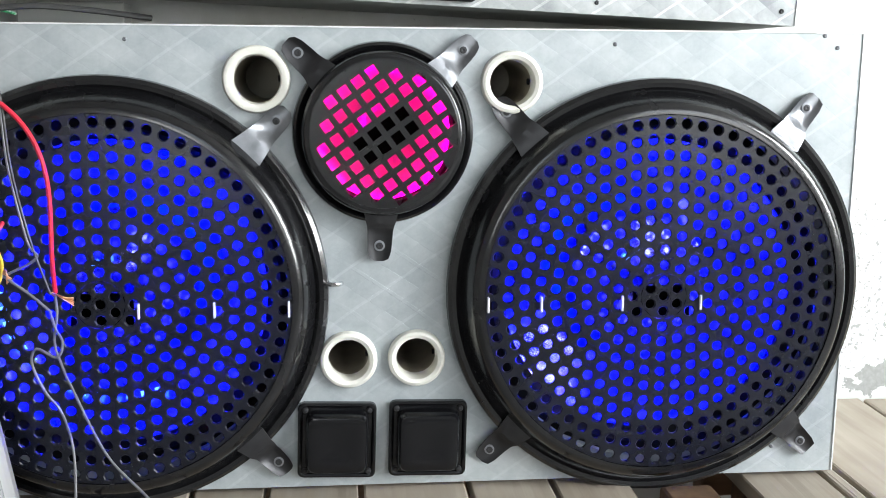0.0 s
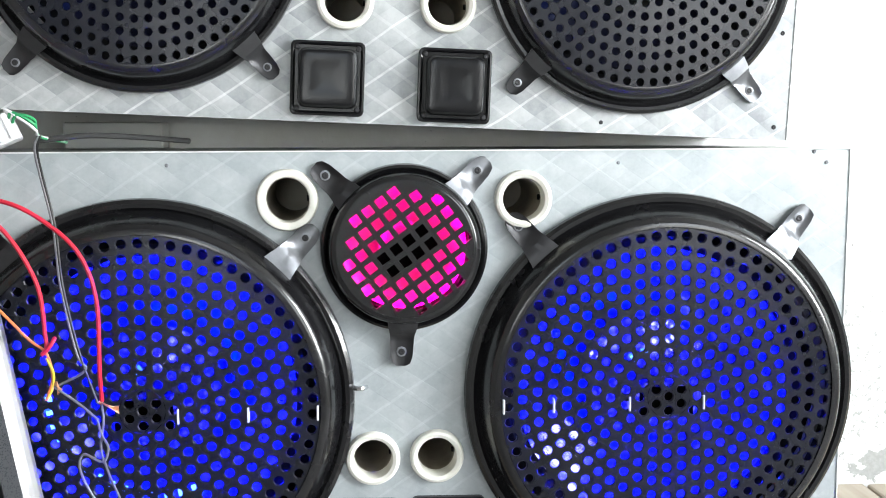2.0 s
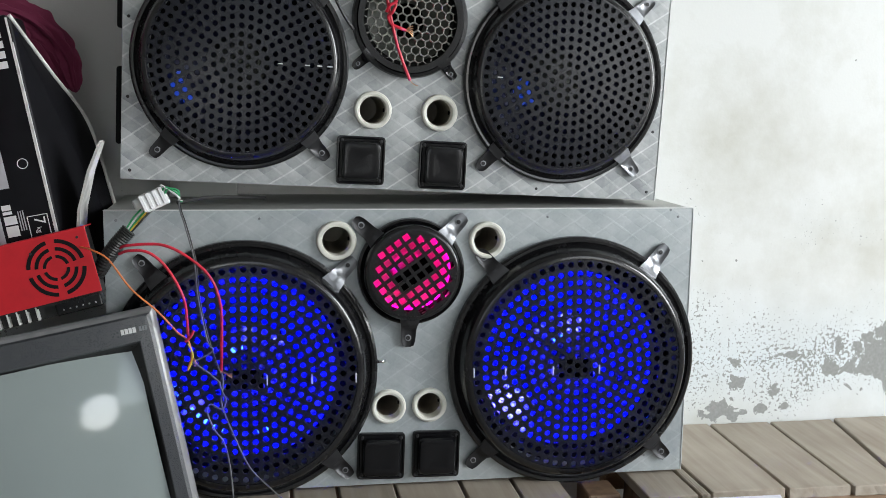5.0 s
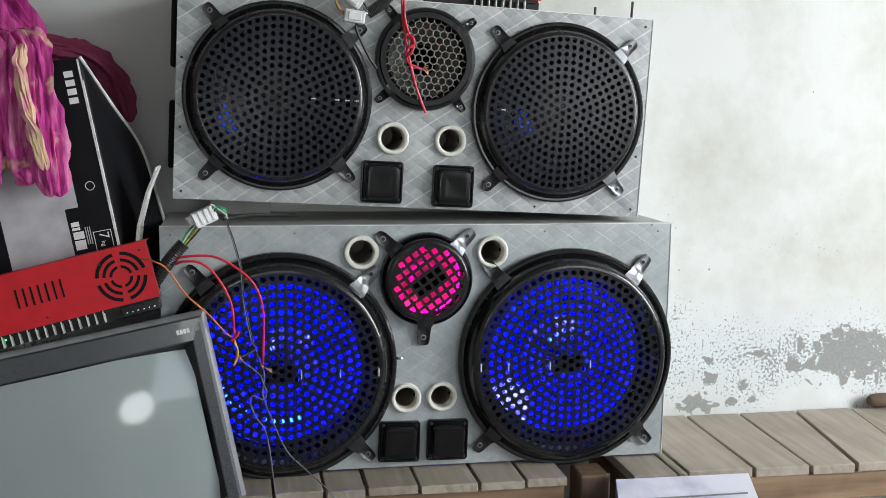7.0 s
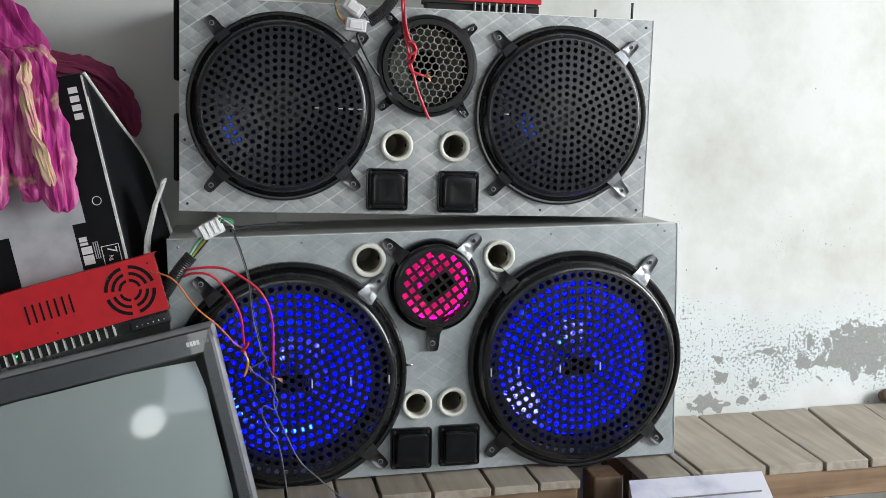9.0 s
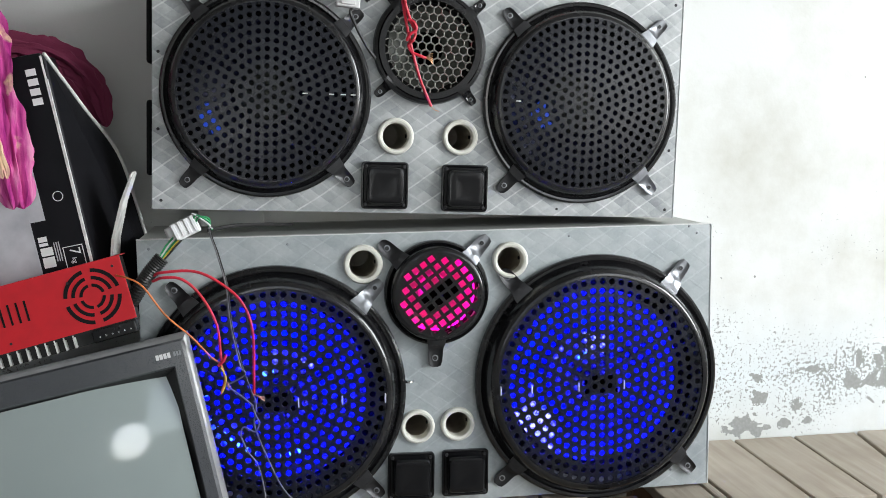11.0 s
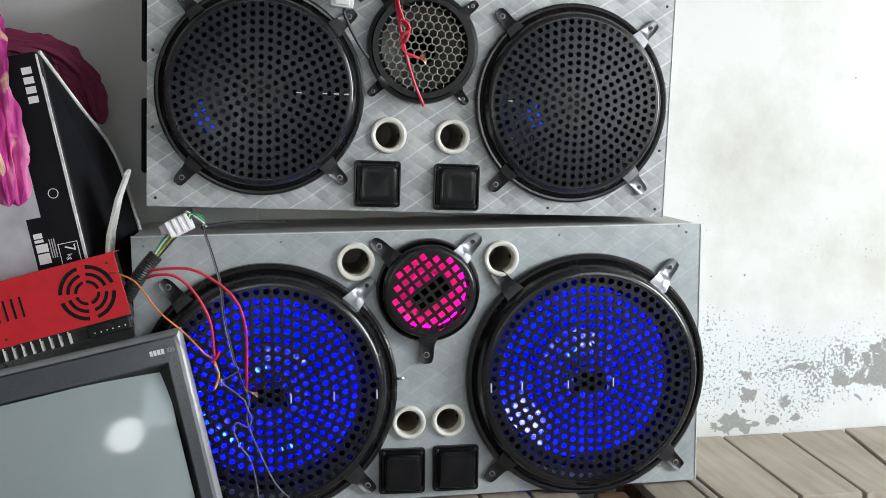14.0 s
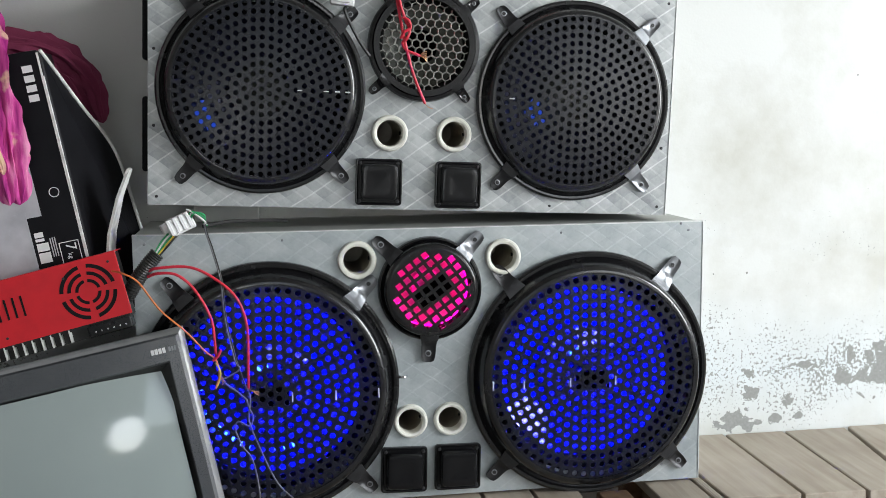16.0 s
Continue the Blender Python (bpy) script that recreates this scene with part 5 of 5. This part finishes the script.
part("lead", tube([(-0.385, -0.050, 0.955), (-0.371, Y, 0.960), (-0.331, Y, 0.960), (-0.299, Y, 0.944), (-0.271, Y - 0.002, 0.917), (-0.2583, Y - 0.002, 0.878), (-0.2585, Y, 0.8175), (-0.2595, -0.050, 0.790)], 0.0019), RED_WIRE, speaker_leads)
part("lead", tube([(-0.385, -0.052, 0.948), (-0.371, Y, 0.953), (-0.347, Y, 0.950), (-0.324, Y, 0.928), (-0.305, Y, 0.889), (-0.3008, Y, 0.846), (-0.3000, Y, 0.836)], 0.0019), RED_WIRE, speaker_leads)
part("lead", tube([(-0.430, -0.055, 0.958), (-0.4145, -0.070, 0.956), (-0.395, -0.072, 0.944), (-0.369, -0.070, 0.906), (-0.338, -0.064, 0.875), (-0.3145, Y, 0.846), (-0.301, Y, 0.834), (-0.2968, Y, 0.813), (-0.3024, Y, 0.794)], 0.0013), ORANGE_WIRE, speaker_leads)
part("knot", tube([(-0.303, Y - 0.003, 0.834), (-0.297, Y - 0.003, 0.840), (-0.294, Y + 0.001, 0.846), (-0.299, Y + 0.002, 0.838), (-0.305, Y, 0.832)], 0.0018), RED_WIRE, speaker_leads)
part("lead", tube([(-0.301, Y, 0.830), (-0.2955, Y - 0.002, 0.818), (-0.2968, Y, 0.806), (-0.301, Y, 0.796)], 0.0013), YELLOW_WIRE, speaker_leads)
part("lead", tube([(-0.3123, -0.012, 1.012), (-0.309, -0.035, 1.002), (-0.3015, -0.05, 0.982), (-0.2907, Y, 0.939), (-0.2868, Y, 0.889), (-0.2763, Y, 0.833), (-0.2701, Y, 0.819), (-0.2954, Y, 0.805)], 0.0011), GREY_WIRE, speaker_leads)
part("lead", tube([(-0.3113, -0.010, 1.012), (-0.307, -0.035, 1.000), (-0.2995, -0.05, 0.981), (-0.2890, Y, 0.939), (-0.2850, Y, 0.889), (-0.2740, Y, 0.833), (-0.2610, Y, 0.790)], 0.0011), BLACK_WIRE, speaker_leads)
part("lead", tube([(-0.2954, Y, 0.8053), (-0.2753, Y, 0.7895), (-0.2607, Y, 0.7756)], 0.0012), GREY_WIRE, speaker_leads)
part("lead", tube([(-0.2595, -0.052, 0.790), (-0.257, Y, 0.775), (-0.2600, Y, 0.752), (-0.2560, Y, 0.735), (-0.2485, Y, 0.714), (-0.2247, Y, 0.659), (-0.1957, Y - 0.01, 0.630), (-0.165, -0.085, 0.604), (-0.150, -0.092, 0.585)], 0.0011), GREY_WIRE, speaker_leads)
part("lead", tube([(-0.262, Y, 0.776), (-0.258, Y - 0.003, 0.764), (-0.254, Y, 0.752), (-0.2590, Y, 0.740), (-0.2740, Y, 0.747), (-0.2780, Y, 0.735), (-0.2691, Y, 0.712), (-0.2574, Y, 0.694), (-0.2501, Y, 0.661), (-0.244, -0.085, 0.612), (-0.240, -0.092, 0.58)], 0.0011), GREY_WIRE, speaker_leads)
for k in range(5):
    part("strand", tube([(-0.2595, -0.052, 0.790 - 0.001 * k), (-0.252 - 0.002 * k, Y, 0.788 + 0.001 * k), (-0.2455, Y + 0.006, 0.786 - 0.0015 * k)], 0.0005, 5, 4), COPPER, speaker_leads)
    part("strand", tube([(-0.297, Y, 0.808), (-0.2925, Y - 0.002, 0.806 + 0.001 * k), (-0.289 - 0.001 * k, Y, 0.803 - 0.001 * k)], 0.0005, 5, 4), COPPER, speaker_leads)

top_leads = thing("speaker_leads", Matrix(), "looped bright red wires hanging down the honeycomb speaker cover", "wire")
YU = 0.012
part("lead", tube([(-0.043, 0.03, 1.39), (-0.0425, YU, 1.355), (-0.041, YU, 1.320), (-0.0355, YU, 1.285), (-0.0285, YU, 1.250), (-0.018, YU, 1.211), (-0.0030, YU, 1.173)], 0.0021), RED_WIRE, top_leads)
part("lead", tube([(-0.041, 0.03, 1.39), (-0.0395, YU, 1.350), (-0.0375, YU - 0.003, 1.315), (-0.0300, YU - 0.003, 1.290), (-0.0235, YU, 1.276), (-0.0275, YU - 0.004, 1.264), (-0.0335, YU, 1.258), (-0.029, YU, 1.248), (-0.0165, YU, 1.2425), (-0.0090, YU + 0.004, 1.240)], 0.0021), RED_WIRE, top_leads)
part("knot", tube([(-0.034, YU - 0.004, 1.292), (-0.026, YU - 0.006, 1.288), (-0.023, YU - 0.004, 1.278), (-0.032, YU - 0.005, 1.272), (-0.036, YU, 1.264)], 0.0021), RED_WIRE, top_leads)
for k in range(5):
    part("strand", tube([(-0.010, YU + 0.003, 1.240), (-0.004, YU + 0.002, 1.241 + 0.002 * (k - 2)), (0.001, YU + 0.004, 1.239 + 0.0035 * (k - 2))], 0.0006, 5, 4), COPPER, top_leads)
part("strand", tube([(-0.0030, YU, 1.173), (0.002, YU, 1.168), (0.008, YU + 0.003, 1.166)], 0.0006, 5, 4), COPPER, top_leads)

top_harness = thing("wire_harness", Matrix(), "white plugs and corrugated loom hanging over the silver speaker box", "cable")
for x, y, z, a in ((-0.119, 0.006, 1.343, 35), (-0.1165, 0.004, 1.3165, 8)):
    p2 = box(-0.016, 0.016, -0.010, 0.010, -0.0095, 0.0095, 0.002)
    box(-0.010, 0.010, -0.0125, -0.009, -0.006, 0.006, 0.001, p2)
    part("plug", p2, NYLON, top_harness, "white nylon plug", m=Matrix.Translation((x, y, z)) @ Matrix.Rotation(radians(a), 4, "Y"))
part("conduit", tube([(-0.095, 0.012, 1.322), (-0.078, 0.012, 1.334), (-0.062, 0.014, 1.350), (-0.045, 0.02, 1.375)], 0.008, 12, 14, ribs=0.16), BLACK_WIRE, top_harness, "black corrugated conduit")
for k, mat in enumerate((ORANGE_WIRE, YELLOW_WIRE, RED_WIRE, GREEN_WIRE)):
    part("wire", tube([(-0.130, 0.006, 1.316 + 0.002 * k), (-0.139 - 0.001 * k, 0.004, 1.330), (-0.146, 0.006, 1.347 + 0.002 * k), (-0.140 + 0.003 * k, 0.012, 1.375)], 0.0013), mat, top_harness)
for k in range(3):
    part("wire", tube([(-0.103, 0.004, 1.338 - 0.008 * k), (-0.098, 0.002, 1.330 - 0.004 * k), (-0.094, 0.010, 1.322)], 0.0012), (BLACK_WIRE, GREY_WIRE, NYLON)[k], top_harness)
part("wire", tube([(-0.112, 0.004, 1.308), (-0.1135, 0.006, 1.300), (-0.106, 0.008, 1.282), (-0.093, 0.012, 1.258), (-0.080, 0.018, 1.240)], 0.0022), BLACK_WIRE, top_harness)
